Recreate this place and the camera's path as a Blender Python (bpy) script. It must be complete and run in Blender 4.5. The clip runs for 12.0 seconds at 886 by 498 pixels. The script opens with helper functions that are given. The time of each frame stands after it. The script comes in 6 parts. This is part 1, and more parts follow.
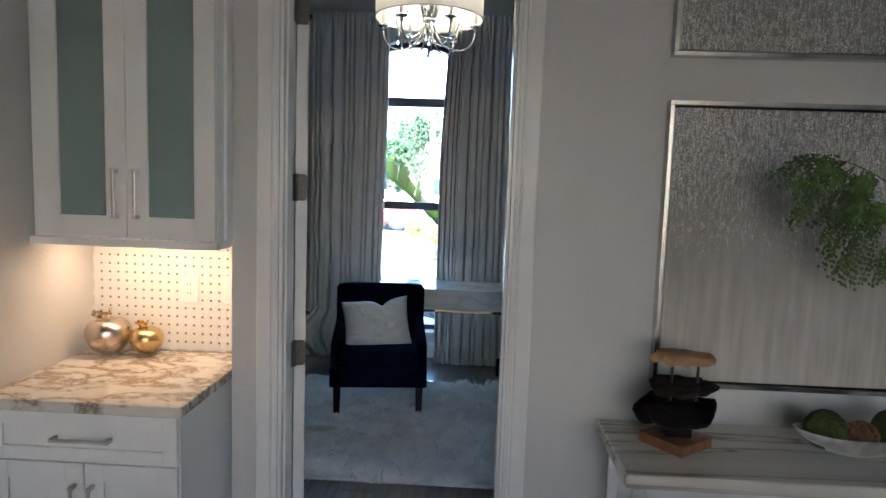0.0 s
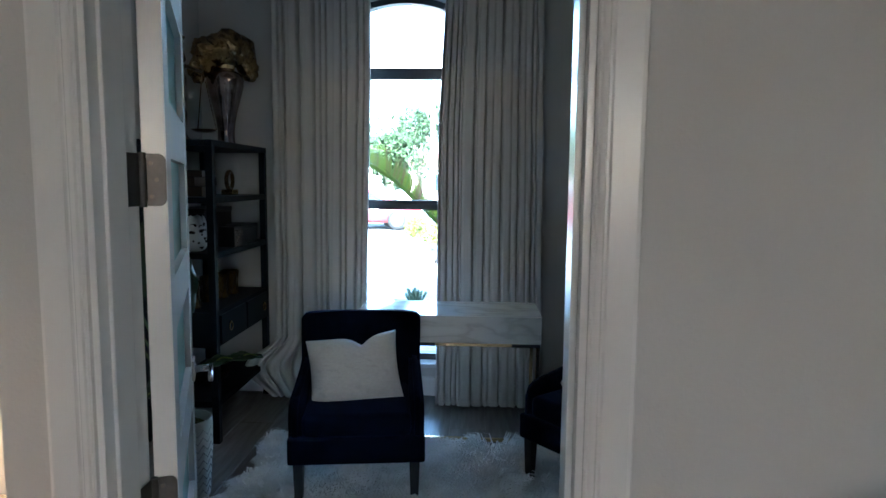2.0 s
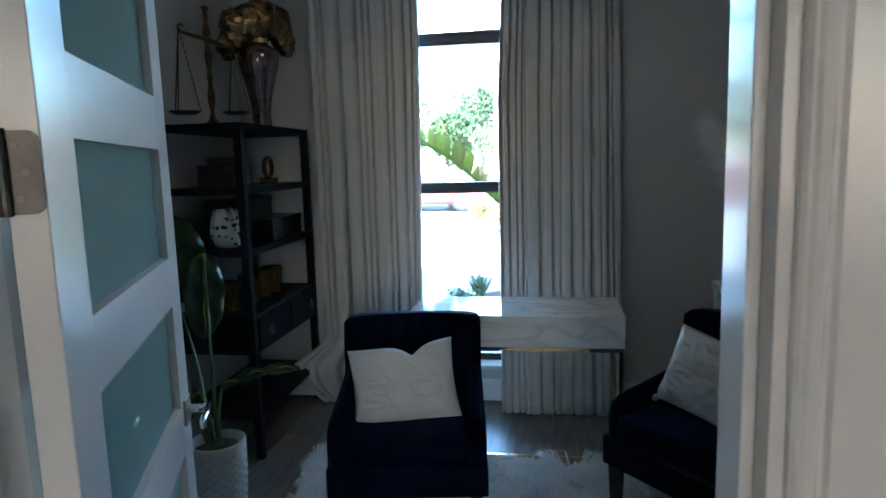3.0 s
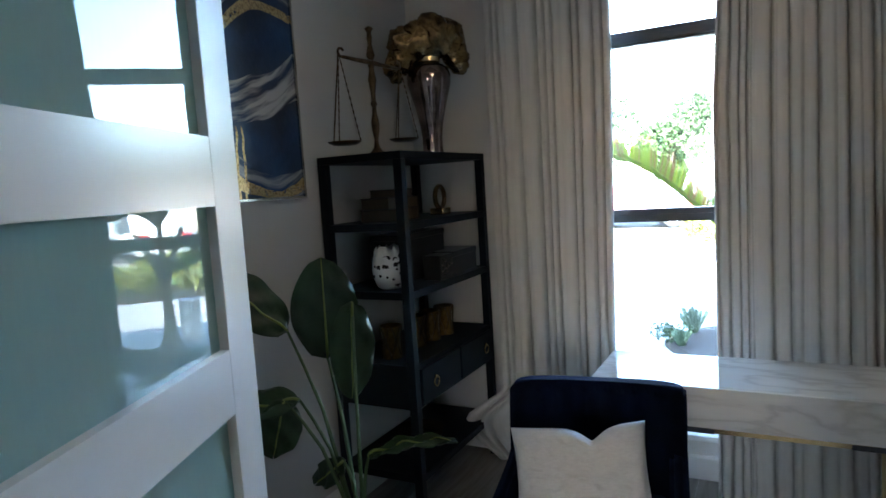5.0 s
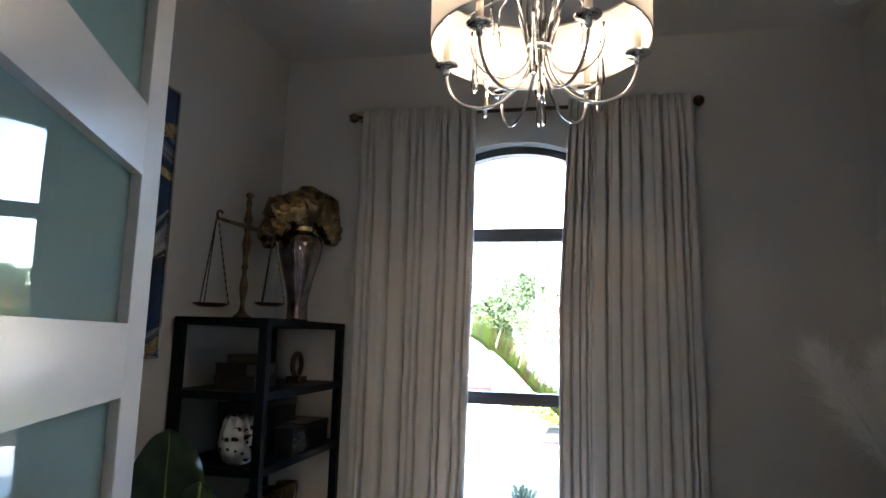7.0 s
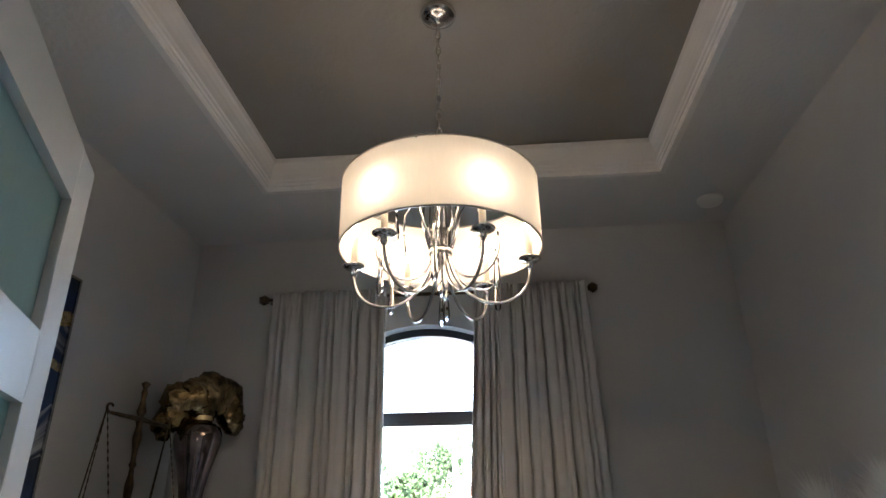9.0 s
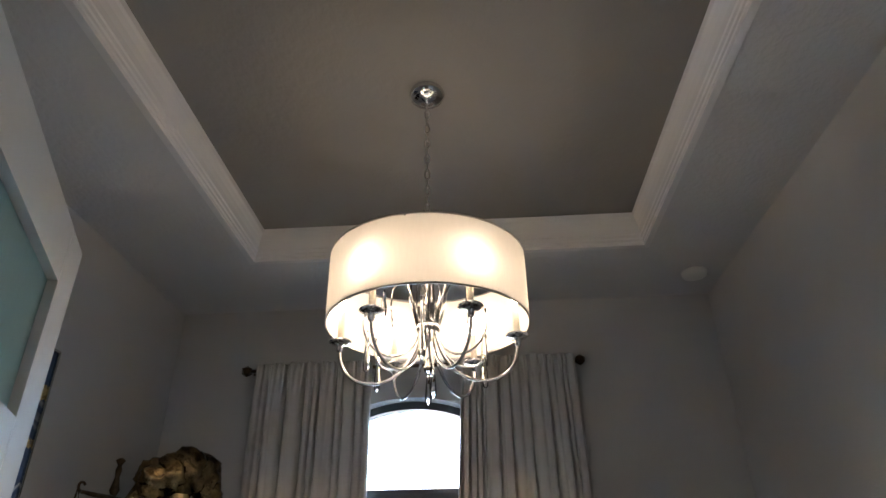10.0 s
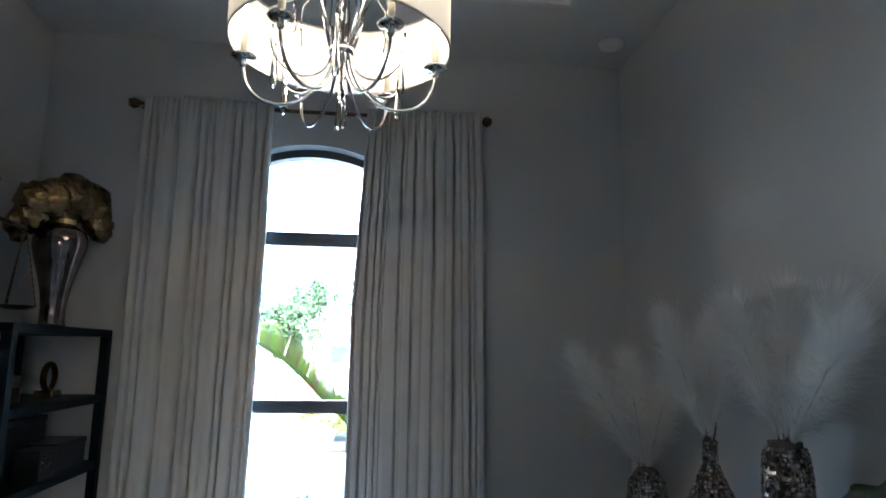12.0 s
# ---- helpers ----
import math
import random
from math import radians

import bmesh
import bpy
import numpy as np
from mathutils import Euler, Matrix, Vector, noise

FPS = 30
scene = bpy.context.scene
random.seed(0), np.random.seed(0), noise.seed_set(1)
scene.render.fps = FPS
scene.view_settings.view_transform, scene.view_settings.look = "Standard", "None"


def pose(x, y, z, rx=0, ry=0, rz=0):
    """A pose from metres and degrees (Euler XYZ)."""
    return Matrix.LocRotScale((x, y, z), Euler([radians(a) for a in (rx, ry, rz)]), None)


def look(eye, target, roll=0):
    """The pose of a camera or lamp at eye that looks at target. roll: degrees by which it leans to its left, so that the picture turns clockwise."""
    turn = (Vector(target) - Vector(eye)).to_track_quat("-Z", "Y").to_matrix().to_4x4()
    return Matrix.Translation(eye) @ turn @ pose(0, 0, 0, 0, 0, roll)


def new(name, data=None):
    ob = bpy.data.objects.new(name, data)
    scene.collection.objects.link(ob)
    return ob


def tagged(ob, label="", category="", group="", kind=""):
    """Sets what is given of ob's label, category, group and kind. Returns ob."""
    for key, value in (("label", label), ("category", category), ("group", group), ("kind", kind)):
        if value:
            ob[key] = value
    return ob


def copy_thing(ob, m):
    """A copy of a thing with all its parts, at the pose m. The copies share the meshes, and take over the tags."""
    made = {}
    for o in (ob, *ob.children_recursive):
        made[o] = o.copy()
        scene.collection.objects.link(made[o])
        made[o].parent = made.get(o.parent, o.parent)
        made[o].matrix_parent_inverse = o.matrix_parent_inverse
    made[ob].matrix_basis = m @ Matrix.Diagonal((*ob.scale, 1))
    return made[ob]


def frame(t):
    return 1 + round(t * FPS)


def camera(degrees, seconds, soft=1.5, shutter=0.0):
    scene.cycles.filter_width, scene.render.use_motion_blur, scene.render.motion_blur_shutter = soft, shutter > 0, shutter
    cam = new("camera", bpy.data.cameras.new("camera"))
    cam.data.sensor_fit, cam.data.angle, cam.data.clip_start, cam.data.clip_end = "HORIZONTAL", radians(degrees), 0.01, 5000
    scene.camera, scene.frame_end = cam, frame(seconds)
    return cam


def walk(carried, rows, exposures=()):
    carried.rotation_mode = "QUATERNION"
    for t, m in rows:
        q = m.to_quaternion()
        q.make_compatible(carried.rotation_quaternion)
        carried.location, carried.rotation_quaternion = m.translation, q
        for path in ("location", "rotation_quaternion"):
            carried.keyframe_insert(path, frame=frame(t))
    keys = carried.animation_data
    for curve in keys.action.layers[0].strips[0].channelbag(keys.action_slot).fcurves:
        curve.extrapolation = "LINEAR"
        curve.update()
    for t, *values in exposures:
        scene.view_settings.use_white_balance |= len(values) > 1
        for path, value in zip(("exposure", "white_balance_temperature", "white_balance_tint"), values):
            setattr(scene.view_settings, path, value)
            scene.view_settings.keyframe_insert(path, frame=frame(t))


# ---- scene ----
cam = camera(69.9, 12.0, 1.5, 0.15)
METRES, EYE, TILT, LEAN, TURN = 2.912, 1.58, 0.0, 0.0, 2.6
ROWS = [
    (0.0, 0.0, 0.0, 0.0, 0.19, -5.76, -1.91),
    (0.5, -0.0097, 0.1031, 0.0009, -2.11, -5.42, -0.59),
    (1.0, -0.0046, 0.2061, -0.0046, -2.99, -5.59, -0.22),
    (1.5, 0.0118, 0.3111, -0.0037, 0.31, -5.8, -0.24),
    (2.0, 0.0049, 0.4158, -0.0083, 0.4, -6.1, -0.56),
    (2.5, 0.0006, 0.5099, -0.0083, -0.31, -7.12, -0.08),
    (3.0, 0.0117, 0.593, -0.0099, 6.23, -7.84, 1.68),
    (5.0, 0.0132, 0.7857, 0.0099, 24.59, -5.71, 3.58),
    (5.5, 0.0167, 0.7964, 0.0153, 30.71, -3.68, 3.42),
    (6.0, 0.0005, 0.7915, 0.0266, 25.34, -1.32, -0.56),
    (6.5, -0.029, 0.7687, 0.0343, 15.36, 4.48, -1.49),
    (7.0, -0.0316, 0.7475, 0.0425, 9.6, 8.11, -1.49),
    (7.5, -0.0265, 0.737, 0.0506, 6.15, 12.27, -0.52),
    (9.5, -0.0194, 0.721, 0.0758, 1.74, 26.0, 0.84),
    (10.0, -0.0203, 0.7171, 0.0804, 1.03, 28.9, 0.89),
    (10.5, -0.022, 0.7151, 0.0818, 0.32, 31.13, 0.31),
    (11.0, -0.0228, 0.7262, 0.0715, -0.6, 25.21, -0.43),
    (11.5, -0.0262, 0.7414, 0.0553, -3.6, 16.24, -0.79),
    (12.0, -0.0324, 0.7512, 0.0374, -8.99, 9.26, -0.85),
]
# stops, kelvin and tint as the camera adapts from the hall to the study
EXPOSURES = [(0.0, 4.83, 5480, 6), (2.0, 4.72, 5440, 4), (3.0, 4.92, 5520, 3), (4.0, 5.28, 6050, 8), (5.5, 5.43, 6300, 10), (6.3, 5.22, 6580, 13), (7.0, 5.12, 6700, 16), (10.0, 5.14, 6650, 16), (12.0, 5.12, 5650, 8)]
walk(cam, [(t, pose(0, 0, EYE, TILT, LEAN, TURN) @ pose(METRES * x, METRES * y, METRES * z, 90 + pitch, roll, yaw)) for t, x, y, z, yaw, pitch, roll in ROWS], EXPOSURES)

# ---- light ----
world = bpy.data.worlds.new("sky")
scene.world = world
world.use_nodes = True
wn = world.node_tree.nodes
sky = wn.new("ShaderNodeTexSky")
sky.sky_type, sky.sun_disc = "NISHITA", False
sky.sun_elevation, sky.sun_rotation = radians(41), radians(163)
wn["Background"].inputs["Strength"].default_value = 0.142
world.node_tree.links.new(sky.outputs[0], wn["Background"].inputs["Color"])
sun = new("sun", bpy.data.lights.new("sun", "SUN"))
sun.data.energy, sun.data.angle, sun.data.color = 3.3, radians(0.5), (1.0, 0.95, 0.88)
sun.matrix_world = look((6, -20, 18), (0, 0, 0))


def area(name, eye, target, sx, sy, watts, colour):
    lamp = bpy.data.lights.new(name, "AREA")
    lamp.shape, lamp.size, lamp.size_y, lamp.energy, lamp.color = "RECTANGLE", sx, sy, watts, colour
    ob = new(name, lamp)
    ob.matrix_world = look(eye, target)
    return ob


# fill lamp added at an unseen window behind the hall, to brighten it
area("hall_fill", (0.8, -3.29, 1.75), (0.45, 4, 1.4), 2.5, 1.6, 0.091, (1.0, 0.85, 0.80))
# warm strip under the wall cabinet
area("cabinet_strip", (-1.18, 2.28, 1.352), (-1.18, 2.33, 0), 0.5, 0.03, 0.118, (1.0, 0.62, 0.34))
for k in range(6):
    bulb = new("bulb_light", bpy.data.lights.new("bulb_light", "POINT"))
    bulb.data.energy, bulb.data.color, bulb.data.shadow_soft_size = 0.017, (1.0, 0.89, 0.76), 0.02
    bulb.location = (-0.315 + 0.285 * math.cos(math.radians(60 * k)), 4.0 + 0.285 * math.sin(math.radians(60 * k)), 2.70)


# ---- materials ----
def material(name, colour, rough=0.5, metal=0.0, vary=0.12, scale=6.0, bump=0.0, bump_scale=60.0, second=None, spec=0.5, stretch=(1, 1, 1), coat=0.0):
    m = bpy.data.materials.new(name)
    m.use_nodes = True
    nt = m.node_tree
    n, l = nt.nodes, nt.links
    b = n["Principled BSDF"]
    b.inputs["Roughness"].default_value, b.inputs["Metallic"].default_value = rough, metal
    b.inputs["Specular IOR Level"].default_value = spec
    b.inputs["Coat Weight"].default_value = coat
    co = n.new("ShaderNodeTexCoord")
    mp = n.new("ShaderNodeMapping")
    mp.inputs["Scale"].default_value = stretch
    l.new(co.outputs["Object"], mp.inputs[0])
    t1 = n.new("ShaderNodeTexNoise")
    t1.inputs["Scale"].default_value, t1.inputs["Detail"].default_value = scale, 6
    l.new(mp.outputs[0], t1.inputs["Vector"])
    ramp = n.new("ShaderNodeValToRGB")
    c2 = second or [max(0, c * (1 - vary)) for c in colour]
    ramp.color_ramp.elements[0].color = (*c2, 1)
    ramp.color_ramp.elements[1].color = (*colour, 1)
    ramp.color_ramp.elements[0].position, ramp.color_ramp.elements[1].position = 0.35, 0.65
    l.new(t1.outputs[0], ramp.inputs[0])
    l.new(ramp.outputs[0], b.inputs["Base Color"])
    if bump:
        t2 = n.new("ShaderNodeTexNoise")
        t2.inputs["Scale"].default_value, t2.inputs["Detail"].default_value = bump_scale, 4
        l.new(mp.outputs[0], t2.inputs["Vector"])
        bp = n.new("ShaderNodeBump")
        bp.inputs["Strength"].default_value, bp.inputs["Distance"].default_value = bump, 0.01
        l.new(t2.outputs[0], bp.inputs["Height"])
        l.new(bp.outputs[0], b.inputs["Normal"])
    return m


def bsdf(m):
    return m.node_tree.nodes["Principled BSDF"]


def nodes(m):
    return m.node_tree.nodes, m.node_tree.links


def ramp_of(m, stops):
    """Replace the two colours of a material's ramp with (position, colour) stops."""
    r = next(n for n in m.node_tree.nodes if n.type == "VALTORGB").color_ramp
    while len(r.elements) > 1:
        r.elements.remove(r.elements[-1])
    for i, (p, c) in enumerate(stops):
        e = r.elements[0] if i == 0 else r.elements.new(p)
        e.position, e.color = p, (*c, 1)
    return m


def distort(m, amount, scale):
    """Bend the noise of a material into veins."""
    t = next(n for n in m.node_tree.nodes if n.type == "TEX_NOISE")
    t.inputs["Distortion"].default_value, t.inputs["Scale"].default_value = amount, scale
    return m


def vary_by_object(m, low, high):
    """Lighten or darken each object of the material a little."""
    n, l = nodes(m)
    info, mp, mix = n.new("ShaderNodeObjectInfo"), n.new("ShaderNodeMapRange"), n.new("ShaderNodeMixRGB")
    mp.inputs["To Min"].default_value, mp.inputs["To Max"].default_value = low, high
    ramp = next(x for x in n if x.type == "VALTORGB")
    mix.blend_type = "MULTIPLY"
    mix.inputs[0].default_value = 1
    l.new(info.outputs["Random"], mp.inputs["Value"])
    l.new(ramp.outputs[0], mix.inputs[1])
    l.new(mp.outputs[0], mix.inputs[2])
    l.new(mix.outputs[0], bsdf(m).inputs["Base Color"])
    return m


M_WALL = material("wall_paint", (0.58, 0.565, 0.55), 0.75, vary=0.04, scale=2, bump=0.12, bump_scale=110)
M_CEIL = material("ceiling_paint", (0.62, 0.61, 0.60), 0.85, vary=0.05, scale=2, bump=0.6, bump_scale=38)
M_TRAY = material("tray_paint", (0.25, 0.235, 0.215), 0.85, vary=0.08, scale=2, bump=0.4, bump_scale=38)
M_TRIM = material("white_trim_paint", (0.78, 0.765, 0.75), 0.22, vary=0.03, scale=5, bump=0.03, bump_scale=14)
M_CAB = material("white_cabinet_paint", (0.80, 0.79, 0.78), 0.35, vary=0.03, scale=4)
M_CABIN = material("cabinet_inside", (0.34, 0.40, 0.375), 0.6)
M_BLACK = material("dark_bronze_frame", (0.035, 0.04, 0.05), 0.35)
M_FLOOR = vary_by_object(material("wood_look_tile", (0.27, 0.245, 0.225), 0.28, scale=5, second=(0.17, 0.15, 0.135), stretch=(7, 0.6, 1), bump=0.08), 0.8, 1.1)
M_GROUT = material("grout", (0.34, 0.32, 0.30), 0.9)
M_PAVE = material("driveway_pavers", (0.35, 0.365, 0.375), 0.9, vary=0.2, scale=3, bump=0.3)
M_CHROME = material("polished_chrome", (0.75, 0.75, 0.76), 0.1, 1.0)
M_NICKEL = material("brushed_nickel", (0.55, 0.52, 0.49), 0.32, 1.0, vary=0.1, scale=40)
M_HINGE = material("satin_hinge", (0.13, 0.122, 0.115), 0.48, 1.0, vary=0.2, scale=30)
M_SCREW = material("hinge_screw", (0.16, 0.14, 0.12), 0.4, 1.0)
M_BRASS = material("polished_brass", (0.72, 0.54, 0.28), 0.24, 1.0, vary=0.2)
M_OLDBRASS = material("antique_brass", (0.13, 0.088, 0.052), 0.3, 1.0, vary=0.5, scale=30)
M_FOIL = material("crumpled_gold", (0.42, 0.29, 0.14), 0.17, 1.0, scale=9, second=(0.07, 0.05, 0.03), bump=0.35, bump_scale=45)
M_DARKGOLD = material("dim_gold_mesh", (0.20, 0.125, 0.045), 0.42, 1.0, vary=0.5, scale=40, bump=0.6, bump_scale=120)
M_NAVYWOOD = material("navy_lacquer", (0.005, 0.010, 0.017), 0.5, vary=0.25, spec=0.16)
M_NAVY = material("navy_velvet", (0.0015, 0.005, 0.016), 0.9, vary=0.5, scale=7, spec=0.08, bump=0.15, bump_scale=200)
bsdf(M_NAVY).inputs["Sheen Weight"].default_value = 0.1
bsdf(M_NAVY).inputs["Sheen Tint"].default_value = (0.1, 0.2, 0.6, 1)
M_BLACKWOOD = material("black_stained_wood", (0.012, 0.013, 0.016), 0.4)
M_CURTAIN = material("linen_curtain", (0.62, 0.605, 0.58), 0.9, vary=0.05, scale=60, bump=0.04, bump_scale=420, spec=0.2, stretch=(1, 1, 0.1))
bsdf(M_CURTAIN).inputs["Sheen Weight"].default_value = 0.05
M_PILLOW = material("crushed_velvet_silver", (0.54, 0.525, 0.515), 0.32, vary=0.08, scale=60, bump=0.22, bump_scale=90, stretch=(1.0, 1, 2.4))
bsdf(M_PILLOW).inputs["Sheen Weight"].default_value = 0.3
M_MARBLE = distort(ramp_of(material("white_marble", (0.8, 0.8, 0.79), 0.07, stretch=(0.7, 2.2, 2.8)), [(0.0, (0.76, 0.76, 0.75)), (0.40, (0.78, 0.78, 0.77)), (0.48, (0.73, 0.725, 0.715)), (0.53, (0.60, 0.59, 0.58)), (0.58, (0.73, 0.725, 0.72)), (1.0, (0.80, 0.80, 0.79))]), 0.35, 3.6)
next(n for n in M_MARBLE.node_tree.nodes if n.type == "MAPPING").inputs["Rotation"].default_value = (0.0, radians(-28), radians(34))
M_ONYX = distort(ramp_of(material("streaked_stone", (0.6, 0.56, 0.5), 0.16, stretch=(0.35, 4.5, 4.5), bump=0.02), [(0.0, (0.50, 0.46, 0.40)), (0.40, (0.56, 0.53, 0.47)), (0.475, (0.52, 0.48, 0.42)), (0.495, (0.27, 0.22, 0.17)), (0.515, (0.50, 0.46, 0.40)), (0.7, (0.58, 0.56, 0.51)), (1.0, (0.46, 0.42, 0.37))]), 0.7, 1.3)
M_GRANITE = distort(ramp_of(material("cream_granite", (0.7, 0.6, 0.5), 0.09, stretch=(1, 1.5, 1)), [(0.0, (0.56, 0.51, 0.45)), (0.30, (0.70, 0.66, 0.60)), (0.43, (0.68, 0.63, 0.57)), (0.475, (0.42, 0.34, 0.27)), (0.495, (0.20, 0.15, 0.12)), (0.515, (0.46, 0.39, 0.32)), (0.56, (0.68, 0.64, 0.58)), (0.75, (0.74, 0.71, 0.66)), (1.0, (0.58, 0.53, 0.48))]), 0.3, 4.6)
M_JOINT = material("white_joint", (0.70, 0.67, 0.62), 0.8)
for _n in M_GRANITE.node_tree.nodes:
    if _n.type == "TEX_NOISE":
        _n.inputs["Detail"].default_value, _n.inputs["Roughness"].default_value = 14, 0.68
M_TILE = material("glazed_white_tile", (0.78, 0.75, 0.70), 0.15, vary=0.05)
M_DOT = material("grey_dot_tile", (0.22, 0.19, 0.16), 0.25)
M_PLASTIC = material("white_plastic", (0.75, 0.74, 0.71), 0.35, vary=0.03)
M_FUR = material("white_fur", (0.90, 0.885, 0.87), 0.85, vary=0.12, scale=8, spec=0.2)
M_MOSS = material("green_moss", (0.055, 0.072, 0.018), 0.95, vary=0.5, scale=45, bump=1.0, bump_scale=90)
M_POT = material("white_ceramic", (0.44, 0.44, 0.43), 0.45, vary=0.1, scale=20)
M_POTLINE = material("carved_grey_line", (0.30, 0.31, 0.32), 0.7)
M_LEAF = material("broad_leaf", (0.022, 0.055, 0.02), 0.35, vary=0.35, scale=5, stretch=(1, 1, 1), bump=0.15, bump_scale=30)
M_RIB = material("leaf_rib", (0.26, 0.32, 0.08), 0.5)
M_STEM = material("leaf_stem", (0.08, 0.13, 0.05), 0.5)
M_FERN = material("fern_leaf", (0.11, 0.185, 0.035), 0.6, vary=0.6, scale=16)
M_TWIG = material("twig", (0.05, 0.035, 0.025), 0.8)
M_MERCURY = material("bronze_mercury_glass", (0.34, 0.27, 0.25), 0.06, 1.0, vary=0.55, scale=9, second=(0.12, 0.09, 0.085))
M_MOSAIC = material("mirror_mosaic", (0.62, 0.58, 0.54), 0.16, 1.0, scale=60, second=(0.16, 0.13, 0.11))
M_CHIPGROUT = material("brown_mosaic_grout", (0.13, 0.105, 0.085), 0.6, vary=0.4, scale=40)
M_DRIFT = material("charred_driftwood", (0.012, 0.010, 0.009), 0.75, vary=0.5, scale=14, stretch=(1, 1, 5), bump=0.7, bump_scale=30, spec=0.08)
M_DRIFT2 = material("grey_driftwood", (0.028, 0.022, 0.019), 0.75, vary=0.5, scale=14, stretch=(1, 1, 5), bump=0.7, bump_scale=30, spec=0.08)
M_HONEY = material("honey_wood", (0.40, 0.23, 0.10), 0.5, vary=0.45, scale=7, stretch=(1, 5, 5), bump=0.3, bump_scale=20)
M_REDWOOD = material("reddish_wood", (0.22, 0.10, 0.05), 0.4, vary=0.4, scale=8, stretch=(6, 1, 1))
M_BOWL = material("speckled_shell_bowl", (0.33, 0.31, 0.28), 0.35, vary=0.35, scale=30)
M_SILVERFRAME = material("silver_leaf_frame", (0.66, 0.65, 0.62), 0.26, 1.0, vary=0.25, scale=12)
M_BOOK = material("old_book_cloth", (0.026, 0.016, 0.012), 0.7, vary=0.4, scale=25)
M_PAPER = material("gilt_page_edge", (0.045, 0.028, 0.013), 0.45, vary=0.2, stretch=(1, 1, 60))
M_WHITEPOT = material("pierced_white_ceramic", (0.74, 0.73, 0.70), 0.3)
M_DARK = material("dark_hollow", (0.015, 0.013, 0.012), 0.8)
M_APPLE = material("hammered_silver", (0.62, 0.53, 0.43), 0.22, 1.0, vary=0.2, scale=60, bump=0.15, bump_scale=160)
M_APPLE2 = material("hammered_gold", (0.66, 0.50, 0.24), 0.22, 1.0, vary=0.12, scale=60, bump=0.15, bump_scale=160)
M_CANDLE = material("ivory_candle_sleeve", (0.78, 0.72, 0.60), 0.5, vary=0.03)
M_FRAMEGREY = material("white_sill", (0.72, 0.73, 0.74), 0.4)


def glow(name, colour, strength):
    m = material(name, colour, 0.5)
    bsdf(m).inputs["Emission Color"].default_value = (*colour, 1)
    bsdf(m).inputs["Emission Strength"].default_value = strength
    return m


M_BULB = glow("lit_bulb", (1.0, 0.8, 0.55), 1.6)


def glass(name, colour, rough=0.0):
    m = material(name, colour, rough)
    b = bsdf(m)
    b.inputs["Transmission Weight"].default_value = 1.0
    b.inputs["IOR"].default_value = 1.5
    return m


M_CRYSTAL = glass("clear_crystal", (0.98, 0.98, 0.98))
ramp_of(M_CRYSTAL, [(0, (0.98, 0.98, 0.98)), (1, (0.97, 0.97, 0.97))])


def sheet_glass(name, tint=(0.93, 0.97, 0.97)):
    """A thin clear pane: straight view through, with a mirror sheen."""
    m = bpy.data.materials.new(name)
    m.use_nodes = True
    n, l = nodes(m)
    n.remove(n["Principled BSDF"])
    tr, gl, mx, fr = n.new("ShaderNodeBsdfTransparent"), n.new("ShaderNodeBsdfGlossy"), n.new("ShaderNodeMixShader"), n.new("ShaderNodeFresnel")
    tr.inputs[0].default_value = (*tint, 1)
    gl.inputs["Roughness"].default_value = 0.01
    fr.inputs[0].default_value = 1.45
    l.new(fr.outputs[0], mx.inputs[0])
    l.new(tr.outputs[0], mx.inputs[1])
    l.new(gl.outputs[0], mx.inputs[2])
    l.new(mx.outputs[0], n["Material Output"].inputs[0])
    return m


M_PANE = sheet_glass("window_glass")
# tint chosen to dim and warm the daylight that enters the hall
M_TINTED = sheet_glass("hall_filter_glass", (0.50, 0.455, 0.42))


def cloth_through(name, colour, amount):
    """A cloth that lets light through."""
    m = material(name, colour, 0.85, vary=0.04, scale=120, stretch=(1, 1, 0.2))
    n, l = nodes(m)
    tl, mx = n.new("ShaderNodeBsdfTranslucent"), n.new("ShaderNodeMixShader")
    tl.inputs[0].default_value = (*colour, 1)
    mx.inputs[0].default_value = amount
    l.new(bsdf(m).outputs[0], mx.inputs[1])
    l.new(tl.outputs[0], mx.inputs[2])
    l.new(mx.outputs[0], n["Material Output"].inputs[0])
    return m


M_PAMPAS = cloth_through("pampas_plume", (0.92, 0.91, 0.90), 0.5)
M_SHADE = cloth_through("lamp_shade_cloth", (0.86, 0.815, 0.74), 0.30)
# frosted glass of the door: milky body under a polished face
M_FROST = cloth_through("frosted_glass", (0.45, 0.63, 0.62), 0.45)
bsdf(M_FROST).inputs["Roughness"].default_value = 0.004
bsdf(M_FROST).inputs["IOR"].default_value = 1.75
M_CABGLASS = material("frosted_cabinet_glass", (0.50, 0.62, 0.58), 0.14, vary=0.06, scale=3)
bsdf(M_CABGLASS).inputs["Transmission Weight"].default_value = 0.6


